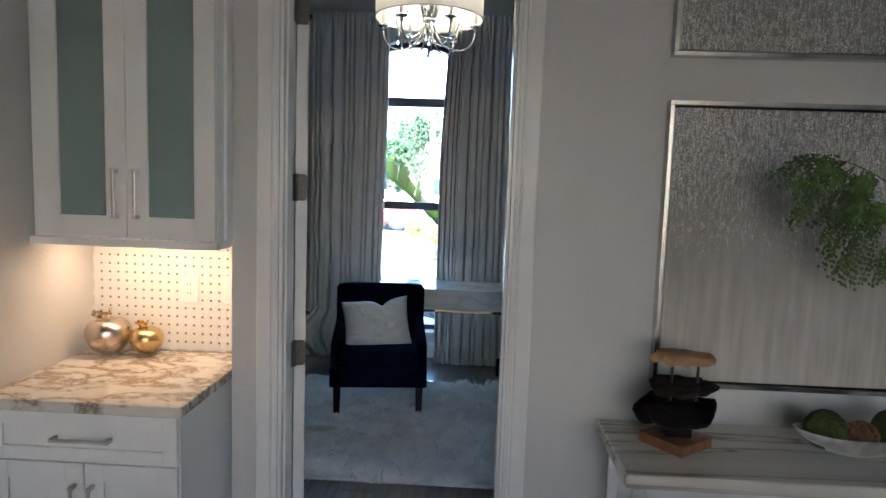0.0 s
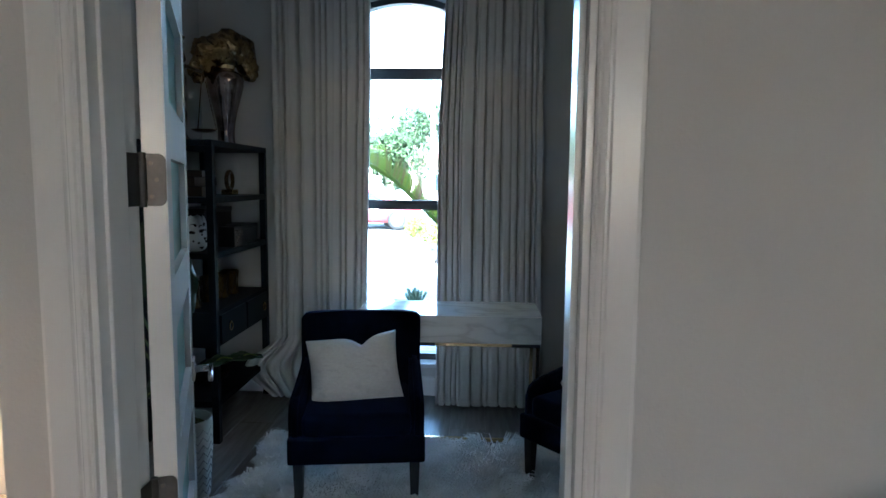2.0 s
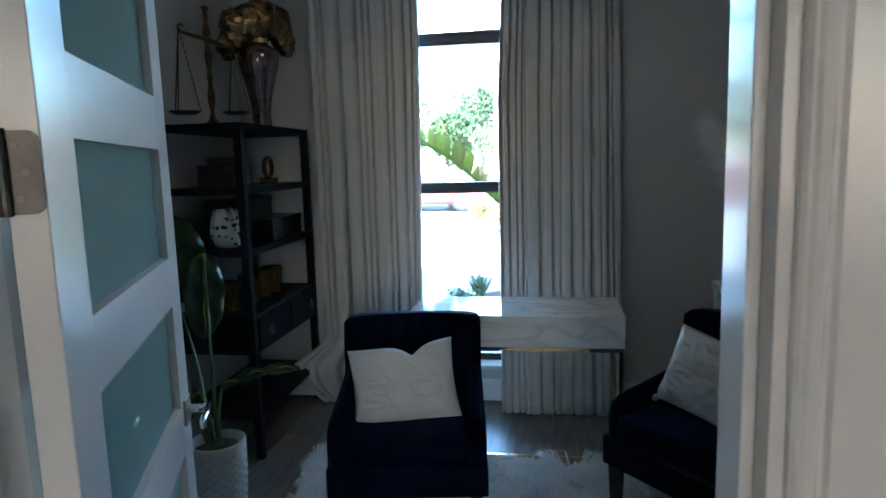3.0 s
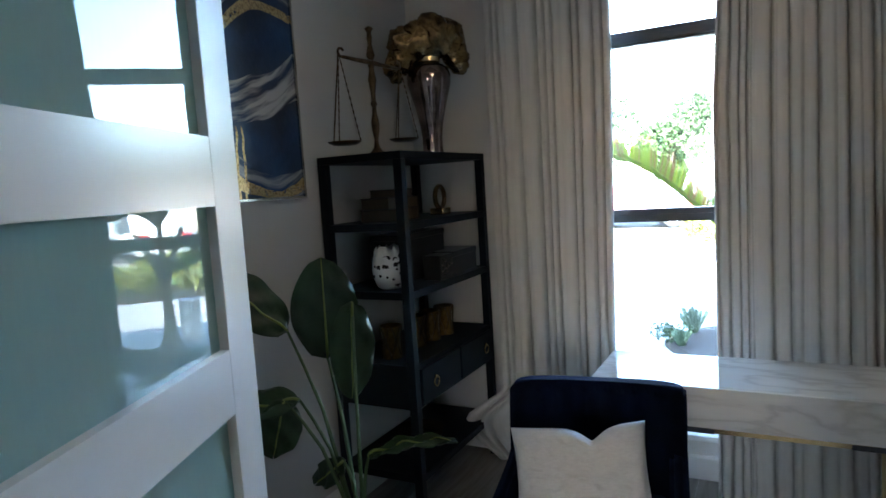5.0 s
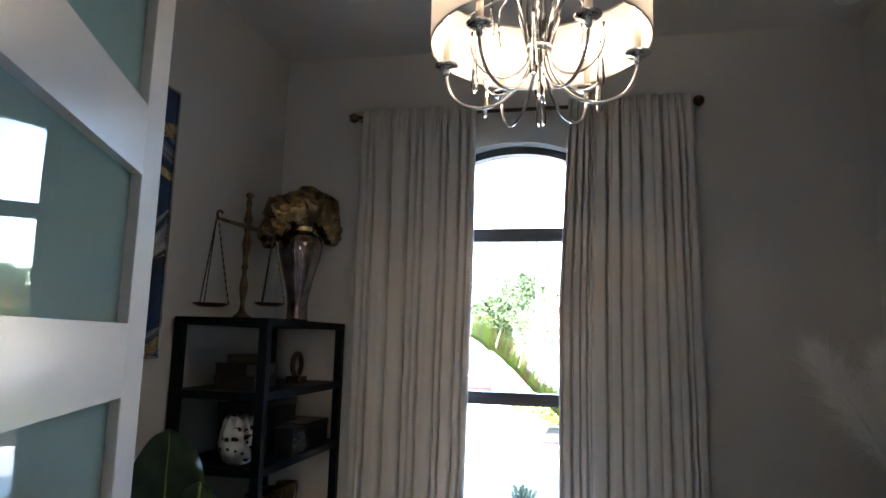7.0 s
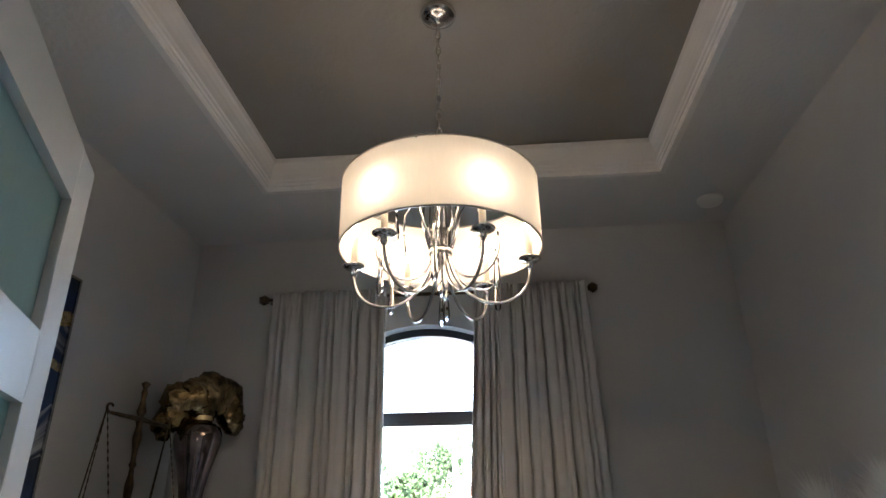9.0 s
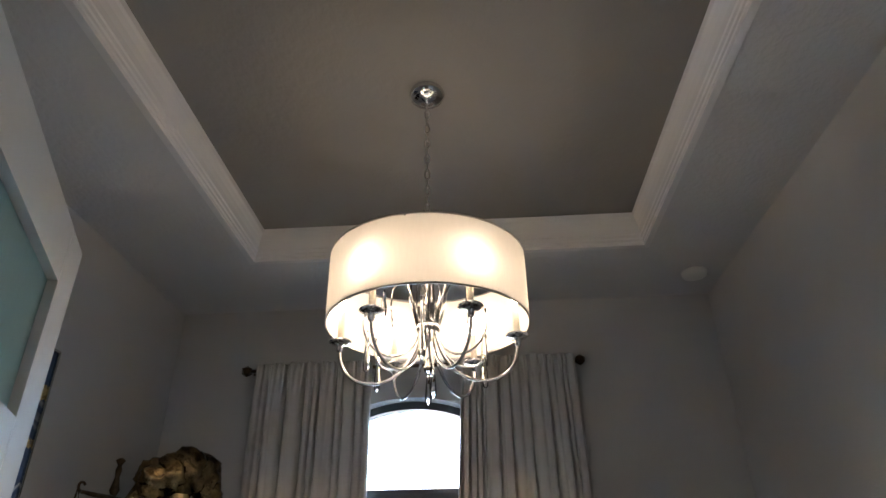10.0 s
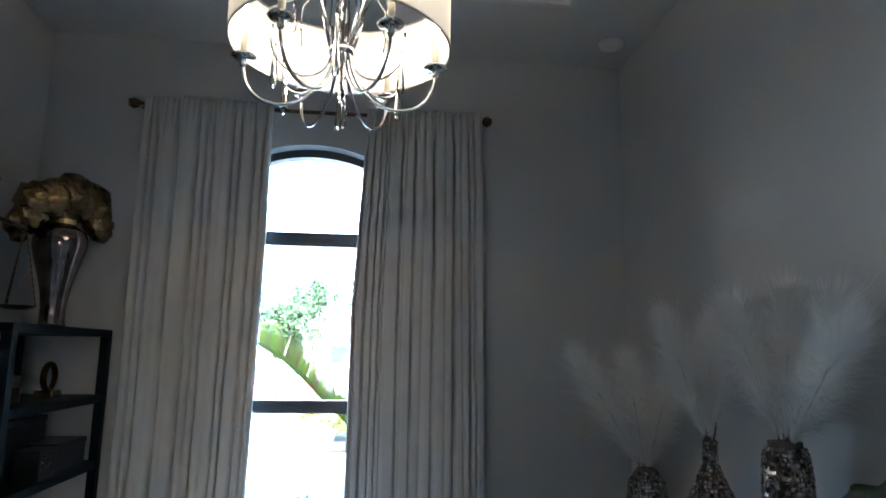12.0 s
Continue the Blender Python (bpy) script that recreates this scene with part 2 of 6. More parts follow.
def canvas_glitter(name, low, high):
    """Silver glitter in upright streaks that thins out to a pale wash from height high to low."""
    m = material(name, (0.58, 0.54, 0.485), 0.55, scale=4, second=(0.45, 0.41, 0.36), stretch=(9, 1, 0.8), bump=0.5, bump_scale=40)
    n, l = nodes(m)
    b = bsdf(m)
    co, sep = n.new("ShaderNodeTexCoord"), n.new("ShaderNodeSeparateXYZ")
    l.new(co.outputs["Object"], sep.inputs[0])
    fade = n.new("ShaderNodeMapRange")
    fade.inputs["From Min"].default_value, fade.inputs["From Max"].default_value = 0.38, 0.62
    edge = n.new("ShaderNodeTexNoise")
    edge.inputs["Scale"].default_value = 5
    add = n.new("ShaderNodeMath")
    add.operation = "MULTIPLY_ADD"
    add.inputs[1].default_value = 0.4
    l.new(co.outputs["Object"], edge.inputs["Vector"])
    l.new(edge.outputs[0], add.inputs[0])
    l.new(sep.outputs["Z"], add.inputs[2])
    l.new(add.outputs[0], fade.inputs["Value"])
    fade.inputs["From Min"].default_value, fade.inputs["From Max"].default_value = low, high
    vor = n.new("ShaderNodeTexVoronoi")
    vor.inputs["Scale"].default_value = 620
    tall = n.new("ShaderNodeMapping")
    tall.inputs["Scale"].default_value = (1.0, 1.0, 0.7)
    l.new(co.outputs["Object"], tall.inputs[0])
    l.new(tall.outputs[0], vor.inputs["Vector"])
    pick = n.new("ShaderNodeSeparateColor")
    l.new(vor.outputs["Color"], pick.inputs[0])
    streak = n.new("ShaderNodeTexNoise")
    streak.inputs["Scale"].default_value = 100
    mp = n.new("ShaderNodeMapping")
    mp.inputs["Scale"].default_value = (2.2, 1, 0.35)
    l.new(co.outputs["Object"], mp.inputs[0])
    l.new(mp.outputs[0], streak.inputs["Vector"])
    mul = n.new("ShaderNodeMath")
    mul.operation = "MULTIPLY"
    l.new(streak.outputs[0], mul.inputs[0])
    l.new(fade.outputs[0], mul.inputs[1])
    spark = n.new("ShaderNodeMath")
    spark.operation = "MULTIPLY"
    l.new(mul.outputs[0], spark.inputs[0])
    l.new(pick.outputs[0], spark.inputs[1])
    cut = n.new("ShaderNodeMapRange")
    cut.inputs["From Min"].default_value, cut.inputs["From Max"].default_value = 0.30, 0.38
    l.new(spark.outputs[0], cut.inputs["Value"])
    # flakes lie at all angles
    nv = n.new("ShaderNodeVectorMath")
    nv.operation = "MULTIPLY_ADD"
    nv.inputs[1].default_value, nv.inputs[2].default_value = (0.5, 0.0, 0.5), (-0.25, -1.0, -0.25)
    l.new(vor.outputs["Color"], nv.inputs[0])
    nn = n.new("ShaderNodeVectorMath")
    nn.operation = "NORMALIZE"
    l.new(nv.outputs[0], nn.inputs[0])
    flake = n.new("ShaderNodeBsdfGlossy")
    flake.inputs["Color"].default_value = (0.92, 0.91, 0.90, 1)
    flake.inputs["Roughness"].default_value = 0.42
    l.new(nn.outputs[0], flake.inputs["Normal"])
    mx = n.new("ShaderNodeMixShader")
    l.new(cut.outputs[0], mx.inputs[0])
    l.new(b.outputs[0], mx.inputs[1])
    l.new(flake.outputs[0], mx.inputs[2])
    l.new(mx.outputs[0], n["Material Output"].inputs[0])
    # the ground darkens to a grey wash where the glitter lies
    ramp = next(x for x in n if x.type == "VALTORGB")
    wash = n.new("ShaderNodeMixRGB")
    wash.inputs[2].default_value = (0.26, 0.24, 0.215, 1)
    l.new(fade.outputs[0], wash.inputs[0])
    l.new(ramp.outputs[0], wash.inputs[1])
    l.new(wash.outputs[0], b.inputs["Base Color"])
    return m


def canvas_blue():
    """Deep blue wash with sweeping white strokes and gilt rings."""
    m = material("blue_canvas", (0.016, 0.058, 0.16), 0.35, scale=3.2, second=(0.004, 0.010, 0.034), bump=0.25, bump_scale=30)
    n, l = nodes(m)
    b = bsdf(m)
    co = n.new("ShaderNodeTexCoord")
    warp = n.new("ShaderNodeTexNoise")
    warp.inputs["Scale"].default_value = 3
    l.new(co.outputs["Object"], warp.inputs["Vector"])
    bend = n.new("ShaderNodeVectorMath")
    bend.operation = "MULTIPLY_ADD"
    bend.inputs[1].default_value = (0.0, 0.14, 0.14)
    l.new(warp.outputs["Color"], bend.inputs[0])
    l.new(co.outputs["Object"], bend.inputs[2])

    def ring(y, z, radius, width, squash):
        mp = n.new("ShaderNodeMapping")
        mp.inputs["Location"].default_value = (0, -y, -z * squash)
        mp.inputs["Scale"].default_value = (0, 1, squash)
        l.new(bend.outputs[0], mp.inputs[0])
        ln = n.new("ShaderNodeVectorMath")
        ln.operation = "LENGTH"
        l.new(mp.outputs[0], ln.inputs[0])
        off = n.new("ShaderNodeMath")
        off.operation = "COMPARE"
        off.inputs[1].default_value, off.inputs[2].default_value = radius, width
        l.new(ln.outputs["Value"], off.inputs[0])
        return off.outputs[0]

    def layer(mask, colour, under, amount=1.0):
        mul = n.new("ShaderNodeMath")
        mul.operation = "MULTIPLY"
        mul.inputs[1].default_value = amount
        l.new(mask, mul.inputs[0])
        mx = n.new("ShaderNodeMixRGB")
        mx.inputs[2].default_value = (*colour, 1)
        l.new(mul.outputs[0], mx.inputs[0])
        l.new(under, mx.inputs[1])
        return mx.outputs[0]

    def between(out, low, high):
        mp = n.new("ShaderNodeMapRange")
        mp.inputs["From Min"].default_value, mp.inputs["From Max"].default_value = low, high
        l.new(out, mp.inputs["Value"])
        return mp.outputs[0]

    def both(a, b, how="MULTIPLY"):
        mt = n.new("ShaderNodeMath")
        mt.operation = how
        l.new(a, mt.inputs[0])
        l.new(b, mt.inputs[1])
        return mt.outputs[0]

    def strokes(y, z, grain):
        """Brush hairs that run round the point (y, z)."""
        mp, polar = n.new("ShaderNodeMapping"), n.new("ShaderNodeVectorMath")
        mp.inputs["Location"].default_value, mp.inputs["Scale"].default_value = (0, -y, -z), (0, 1, 1)
        l.new(bend.outputs[0], mp.inputs[0])
        polar.operation = "LENGTH"
        l.new(mp.outputs[0], polar.inputs[0])
        join, hair = n.new("ShaderNodeCombineXYZ"), n.new("ShaderNodeTexNoise")
        sep_y = n.new("ShaderNodeSeparateXYZ")
        l.new(co.outputs["Object"], sep_y.inputs[0])
        l.new(polar.outputs["Value"], join.inputs[0])
        small = n.new("ShaderNodeMath")
        small.operation = "MULTIPLY"
        small.inputs[1].default_value = 0.10
        l.new(sep_y.outputs["Y"], small.inputs[0])
        l.new(small.outputs[0], join.inputs[1])
        hair.inputs["Scale"].default_value, hair.inputs["Detail"].default_value = grain, 7
        l.new(join.outputs[0], hair.inputs["Vector"])
        return between(hair.outputs[0], 0.43, 0.60)

    ramp = next(x for x in n if x.type == "VALTORGB")
    place = n.new("ShaderNodeSeparateXYZ")
    l.new(co.outputs["Object"], place.inputs[0])
    high, low = between(place.outputs["Z"], 0.54, 0.58), between(place.outputs["Z"], 0.31, 0.28)
    # white brushed sweeps
    col = layer(both(strokes(-0.38, 1.05, 34), ring(-0.31, 1.12, 0.63, 0.085, 1.0)), (0.46, 0.46, 0.47), ramp.outputs[0], 0.9)
    col = layer(both(strokes(-0.16, 0.50, 30), ring(-0.09, 0.57, 0.45, 0.055, 1.0)), (0.42, 0.42, 0.43), col, 0.75)
    # gilt arcs and drips
    gold = [both(ring(-0.09, 0.57, 0.335, 0.022, 1.0), high), both(ring(-0.12, 0.44, 0.357, 0.024, 1.0), low), both(ring(-0.05, 1.40, 0.34, 0.03, 1.0), high), both(ring(-1.22, 0.30, 0.90, 0.007, 0.35), low), both(ring(-1.22, 0.30, 0.94, 0.006, 0.35), low)]
    total = gold[0]
    for g in gold[1:]:
        total = both(total, g, "MAXIMUM")
    torn = n.new("ShaderNodeTexNoise")
    torn.inputs["Scale"].default_value, torn.inputs["Detail"].default_value = 34, 8
    l.new(co.outputs["Object"], torn.inputs["Vector"])
    tcut = n.new("ShaderNodeMapRange")
    tcut.inputs["From Min"].default_value, tcut.inputs["From Max"].default_value = 0.34, 0.42
    l.new(torn.outputs[0], tcut.inputs["Value"])
    gm = n.new("ShaderNodeMath")
    gm.operation = "MULTIPLY"
    l.new(total, gm.inputs[0])
    l.new(tcut.outputs[0], gm.inputs[1])
    fleck = n.new("ShaderNodeTexNoise")
    fleck.inputs["Scale"].default_value, fleck.inputs["Detail"].default_value = 90, 5
    l.new(co.outputs["Object"], fleck.inputs["Vector"])
    fcut = n.new("ShaderNodeMapRange")
    fcut.inputs["From Min"].default_value, fcut.inputs["From Max"].default_value = 0.30, 0.55
    l.new(fleck.outputs[0], fcut.inputs["Value"])
    col = layer(gm.outputs[0], (0.22, 0.13, 0.05), col)
    hi = n.new("ShaderNodeMath")
    hi.operation = "MULTIPLY"
    l.new(gm.outputs[0], hi.inputs[0])
    l.new(fcut.outputs[0], hi.inputs[1])
    col = layer(hi.outputs[0], (0.62, 0.47, 0.25), col)
    l.new(col, b.inputs["Base Color"])
    l.new(gm.outputs[0], b.inputs["Metallic"])
    return m


M_GLITTER, M_GLITTER2, M_BLUEART = canvas_glitter("glitter_canvas", 0.30, 1.0), canvas_glitter("glitter_canvas_low", 1.1, 0.3), canvas_blue()


# ---- mesh helpers ----
def part(name, bm, mat, parent=None, label="", smooth=False):
    me = bpy.data.meshes.new(name)
    if smooth:
        for f in bm.faces:
            f.smooth = True
    bm.to_mesh(me)
    bm.free()
    for m in mat if isinstance(mat, (list, tuple)) else [mat]:
        me.materials.append(m)
    ob = new(name, me)
    ob.parent = parent
    return tagged(ob, label)


def thing(name, label, category, group="", m=None):
    ob = new(name)
    ob.empty_display_size = 0.1
    if m is not None:
        ob.matrix_world = m
    return tagged(ob, label, category, group)


def struct(name, bm, mat, label="", category="", smooth=False):
    return tagged(part(name, bm, mat, None, label, smooth), label, category, "", "structure")


def box(bm, x0, x1, y0, y1, z0, z1, bevel=0.0, seg=2, mi=0):
    r = bmesh.ops.create_cube(bm, size=1, matrix=Matrix.Translation(((x0 + x1) / 2, (y0 + y1) / 2, (z0 + z1) / 2)) @ Matrix.Diagonal((abs(x1 - x0), abs(y1 - y0), abs(z1 - z0), 1)))
    fs = list({f for v in r["verts"] for f in v.link_faces})
    if bevel:
        es = list({e for v in r["verts"] for e in v.link_edges})
        fs = [f for f in bmesh.ops.bevel(bm, geom=es, offset=bevel, segments=seg, affect="EDGES", profile=0.5)["faces"]] + [f for f in fs if f.is_valid]
    for f in fs:
        f.material_index = mi
    return fs


def cube(x0, x1, y0, y1, z0, z1, bevel=0.0, seg=2):
    bm = bmesh.new()
    box(bm, x0, x1, y0, y1, z0, z1, bevel, seg)
    return bm


def loft(bm, rings, closed=True, caps=True):
    """Skin a list of equal rings of points."""
    vs = [[bm.verts.new(p) for p in r] for r in rings]
    n = len(vs[0])
    for a, b in zip(vs, vs[1:]):
        for i in range(n if closed else n - 1):
            j = (i + 1) % n
            bm.faces.new((a[i], a[j], b[j], b[i]))
    if caps and closed:
        bm.faces.new(vs[0][::-1])
        bm.faces.new(vs[-1])
    return vs


def lathe(bm, profile, seg=24, at=(0, 0, 0), caps=True):
    """Turn (radius, height) pairs about the z axis through at."""
    loft(bm, [[(at[0] + r * math.cos(2 * math.pi * i / seg), at[1] + r * math.sin(2 * math.pi * i / seg), at[2] + z) for i in range(seg)] for r, z in profile], True, caps)
    return bm


def tube(bm, pts, radius, seg=8, taper=None):
    """A pipe along points; radius a number or one a point."""
    pts = [Vector(p) for p in pts]
    rings, ref = [], Vector((0.31, 0.17, 0.93)).normalized()
    for i, p in enumerate(pts):
        d = (pts[min(i + 1, len(pts) - 1)] - pts[max(i - 1, 0)]).normalized()
        u = d.cross(ref)
        if u.length < 0.05:
            u = d.cross(Vector((1, 0, 0)))
        u.normalize()
        v = d.cross(u)
        r = radius[i] if isinstance(radius, (list, tuple)) else radius
        rings.append([p + r * (math.cos(2 * math.pi * k / seg) * u + math.sin(2 * math.pi * k / seg) * v) for k in range(seg)])
    loft(bm, rings)
    bmesh.ops.recalc_face_normals(bm, faces=bm.faces)
    return bm


def prism(bm, pts, y0, y1):
    """Extrude an outline of (x, z) points from y0 to y1."""
    a = [bm.verts.new((x, y0, z)) for x, z in pts]
    b = [bm.verts.new((x, y1, z)) for x, z in pts]
    n = len(pts)
    bm.faces.new(a)
    bm.faces.new(b[::-1])
    for i in range(n):
        bm.faces.new((a[i], b[i], b[(i + 1) % n], a[(i + 1) % n]))
    bmesh.ops.recalc_face_normals(bm, faces=bm.faces)
    return bm


# ---- plan ----
HY, RY = 2.24, 2.385         # door wall: hall face, study face
FY = 5.70                    # far wall of the study
LX, RX = -2.0, 1.26        # study side walls
CZ, TZ = 3.42, 3.592          # ceiling and tray
DX0, DX1, DZ = -0.70, 0.152, 2.45   # doorway
HLX = -1.525                 # hall's left wall, end of the niche
NX = -0.865                  # niche's right edge
NY = HY + 0.235              # back of the niche
WX0, WX1, WZ0, WZT = -1.02, -0.09, 0.24, 2.84   # window opening, top at the crown of its arch
TR = (-1.334, 0.74, 3.01, 5.036)    # tray opening
GZ = -0.15                   # ground outside

# ---- structure ----
struct("floor", cube(HLX - 0.2, 3.4, -3.2, FY + 0.2, -0.12, -0.006), M_GROUT, "pale grout bed under grey wood-look plank tiles", "floor")
FLOOR = bpy.data.objects["floor"]

# door wall, with the doorway and the niche cut out of it
bm = bmesh.new()
box(bm, DX1, 3.4, HY, RY, 0, 3.75)
box(bm, DX0, DX1, HY, RY, DZ, 3.75)
box(bm, NX, DX0, HY, RY, 0, 3.75)
box(bm, HLX, NX, HY, RY, 2.62, 3.75)
box(bm, NX, NX + 0.03, RY, NY, 0, 3.75)
box(bm, LX - 0.15, NX + 0.03, NY, NY + 0.04, 0, 3.75)
struct("wall_south", bm, M_WALL, "warm grey painted wall with a doorway and a cabinet niche", "wall")

# far wall with a segmental arch over the window
WC, WH = (WX0 + WX1) / 2, (WX1 - WX0) / 2
AR = 0.80


def arch_z(x, top=WZT):
    return top - AR + math.sqrt(max(AR * AR - (x - WC) ** 2, 0.01))


def arch_line(x0, x1, top, n=20):
    return [(x0 + (x1 - x0) * i / n, arch_z(x0 + (x1 - x0) * i / n, top)) for i in range(n + 1)]


bm = bmesh.new()
box(bm, LX - 0.15, WX0, FY, FY + 0.22, -0.1, 3.75)
box(bm, WX1, RX + 0.15, FY, FY + 0.22, -0.1, 3.75)
box(bm, WX0, WX1, FY, FY + 0.22, -0.1, WZ0)
prism(bm, arch_line(WX0, WX1, WZT) + [(WX1, 3.75), (WX0, 3.75)], FY, FY + 0.22)
struct("wall_north", bm, M_WALL, "warm grey painted wall with an arched window", "wall")
struct("wall_west", cube(LX - 0.15, LX, NY + 0.04, FY, -0.1, 3.75), M_WALL, "warm grey painted side wall", "wall")
struct("wall_east", cube(RX, RX + 0.15, RY, FY, -0.1, 3.75), M_WALL, "warm grey painted side wall", "wall")
bm = bmesh.new()
box(bm, LX, TR[0], NY + 0.04, FY, CZ, CZ + 0.05)
box(bm, TR[1], RX, RY, FY, CZ, CZ + 0.05)
box(bm, TR[0], TR[1], NY + 0.04, TR[2], CZ, CZ + 0.05)
box(bm, TR[0], TR[1], TR[3], FY, CZ, CZ + 0.05)
struct("ceiling", bm, M_CEIL, "knockdown textured pale grey ceiling round a recessed tray", "ceiling")
bm = bmesh.new()
box(bm, TR[0] - 0.05, TR[1] + 0.05, TR[2] - 0.05, TR[3] + 0.05, TZ, TZ + 0.08)
struct("ceiling_tray", bm, M_TRAY, "darker taupe panel of the recessed tray ceiling", "ceiling")


def crown_ring(name, x0, x1, y0, y1, profile, label):
    """A moulding round the inside of a rectangle; profile: (inset, height) pairs."""
    bm = bmesh.new()
    loft(bm, [[(x0 + d, y0 + d, z), (x1 - d, y0 + d, z), (x1 - d, y1 - d, z), (x0 + d, y1 - d, z)] for d, z in profile], True, False)
    bmesh.ops.recalc_face_normals(bm, faces=bm.faces)
    return struct(name, bm, M_TRIM, label, "trim")


H = TZ - CZ
crown_ring("trim_tray", TR[0], TR[1], TR[2], TR[3], [(-0.03, CZ + 0.051), (-0.03, CZ - 0.003), (0.0, CZ - 0.003), (0.002, CZ + 0.012), (0.007, CZ + 0.014), (0.007, CZ + 0.030), (0.012, CZ + 0.034), (0.013, CZ + 0.052), (0.018, CZ + 0.056), (0.020, CZ + 0.085), (0.026, CZ + 0.115), (0.036, CZ + 0.138), (0.044, CZ + 0.148), (0.046, CZ + 0.160), (0.048, CZ + H - 0.001), (-0.04, CZ + H - 0.001)], "white stepped crown moulding inside the tray ceiling")

# hall that the walk begins in
struct("hall_wall_west", cube(HLX - 0.1, HLX, -3.3, NY, -0.1, 3.5), M_WALL, "warm grey painted hall wall", "wall")
struct("hall_wall_east", cube(3.4, 3.5, -3.3, HY, -0.1, 3.5), M_WALL, "warm grey painted hall wall", "wall")
# unseen end wall; its window is added to let light into the hall
bm = bmesh.new()
box(bm, HLX - 0.1, -0.5, -3.45, -3.3, -0.1, 3.5)
box(bm, 2.1, 3.5, -3.45, -3.3, -0.1, 3.5)
box(bm, -0.5, 2.1, -3.45, -3.3, 2.6, 3.5)
box(bm, -0.5, 2.1, -3.45, -3.3, -0.1, 0.9)
struct("hall_wall_south", bm, M_WALL, "unseen warm grey hall wall with a window added for light", "wall")
win2 = tagged(new("window_2"), "white framed tinted window added out of view to light the hall", "window", "", "structure")
for x0, x1 in ((-0.5, -0.45), (0.775, 0.825), (2.05, 2.1)):
    part("window_frame", cube(x0, x1, -3.42, -3.34, 0.9, 2.6, 0.004), M_TRIM, win2)
for x0, x1 in ((-0.45, 0.775), (0.825, 2.05)):
    part("pane", cube(x0, x1, -3.385, -3.38, 0.9, 2.6), M_TINTED, win2).visible_shadow = False
struct("hall_ceiling", cube(HLX, 3.4, -3.3, HY, 3.4, 3.5), M_CEIL, "pale hall ceiling", "ceiling")
# unseen slab added over the house, sized to shade the ground before the window
struct("roof", cube(-9, 9, -9, FY + 0.9, 4.2, 4.35), M_GROUT, "unseen flat slab added over the house to shade the ground", "roof")

# baseboards
BASE = [(0.0, 0.0), (0.016, 0.0), (0.016, 0.115), (0.012, 0.13), (0.006, 0.135), (0.0, 0.14)]


def baseboard(x0, y0, x1, y1):
    d = Vector((x1 - x0, y1 - y0, 0)).normalized()
    nrm = Vector((-d.y, d.x, 0))
    bm = bmesh.new()
    loft(bm, [[Vector((x, y, z)) + nrm * o for o, z in BASE] for x, y in ((x0, y0), (x1, y1))])
    bmesh.ops.recalc_face_normals(bm, faces=bm.faces)
    return struct("baseboard", bm, M_TRIM, "white painted baseboard", "baseboard")


baseboard(RX, FY, LX, FY)
baseboard(LX, FY - 0.016, LX, NY + 0.05)
baseboard(RX, RY + 0.02, RX, FY - 0.016)
baseboard(3.4, HY, DX1 + 0.1, HY)
baseboard(DX0 - 0.1, HY, NX, HY)

# door lining, stops and casings on both faces
bm = bmesh.new()
J = 0.02
box(bm, DX0, DX0 + J, HY, RY, 0, DZ - J, 0.001)
box(bm, DX1 - J, DX1, HY, RY, 0, DZ - J, 0.001)
box(bm, DX0, DX1, HY, RY, DZ - J, DZ, 0.001)
box(bm, DX0 + J, DX0 + J + 0.008, HY + 0.03, RY - 0.05, 0, DZ - J - 0.012, 0.002)
box(bm, DX1 - J - 0.012, DX1 - J, HY + 0.03, RY - 0.05, 0, DZ - J - 0.012, 0.002)
box(bm, DX0 + J, DX1 - J, HY + 0.03, RY - 0.05, DZ - J - 0.012, DZ - J, 0.002)
struct("door_frame", bm, M_TRIM, "white painted door lining with stops", "door frame")
CASE = [(0.83 * a, b) for a, b in [(0.0, 0.0), (0.0, 0.010), (0.004, 0.013), (0.008, 0.012), (0.012, 0.015), (0.02, 0.017), (0.024, 0.013), (0.028, 0.013), (0.032, 0.018), (0.082, 0.023), (0.09, 0.021), (0.094, 0.016), (0.094, 0.0)]]


def casing(face, side):
    """Mitred moulded casing round the doorway on the wall face at y = face."""
    for a in ("left", "right", "top"):
        bm = bmesh.new()
        x0, x1, top = DX0 + 0.008, DX1 - 0.008, DZ - 0.008
        if a == "left":
            rings = [[(x0 - o, face + side * p, 0) for o, p in CASE], [(x0 - o, face + side * p, top + o) for o, p in CASE]]
        elif a == "right":
            rings = [[(x1 + o, face + side * p, 0) for o, p in CASE], [(x1 + o, face + side * p, top + o) for o, p in CASE]]
        else:
            rings = [[(x0 - o, face + side * p, top + o) for o, p in CASE], [(x1 + o, face + side * p, top + o) for o, p in CASE]]
        loft(bm, rings)
        bmesh.ops.recalc_face_normals(bm, faces=bm.faces)
        struct("door_casing", bm, M_TRIM, "white glossy moulded door casing", "trim")


casing(HY, -1)
casing(RY, 1)

# window: dark frame, two bars, panes and sill
win = tagged(new("window_1"), "tall arched window with dark bronze frame and two bars", "window", "", "structure")
GY = FY + 0.13
bm = bmesh.new()
F = 0.045
outer = arch_line(WX0, WX1, WZT)
inner = arch_line(WX0 + F, WX1 - F, WZT - F)
for (a, b), (c, d) in zip(zip(outer, outer[1:]), zip(inner, inner[1:])):
    prism(bm, [a, b, d, c], GY - 0.04, GY + 0.04)
box(bm, WX0, WX0 + F, GY - 0.04, GY + 0.04, WZ0, outer[0][1] - 0.02)
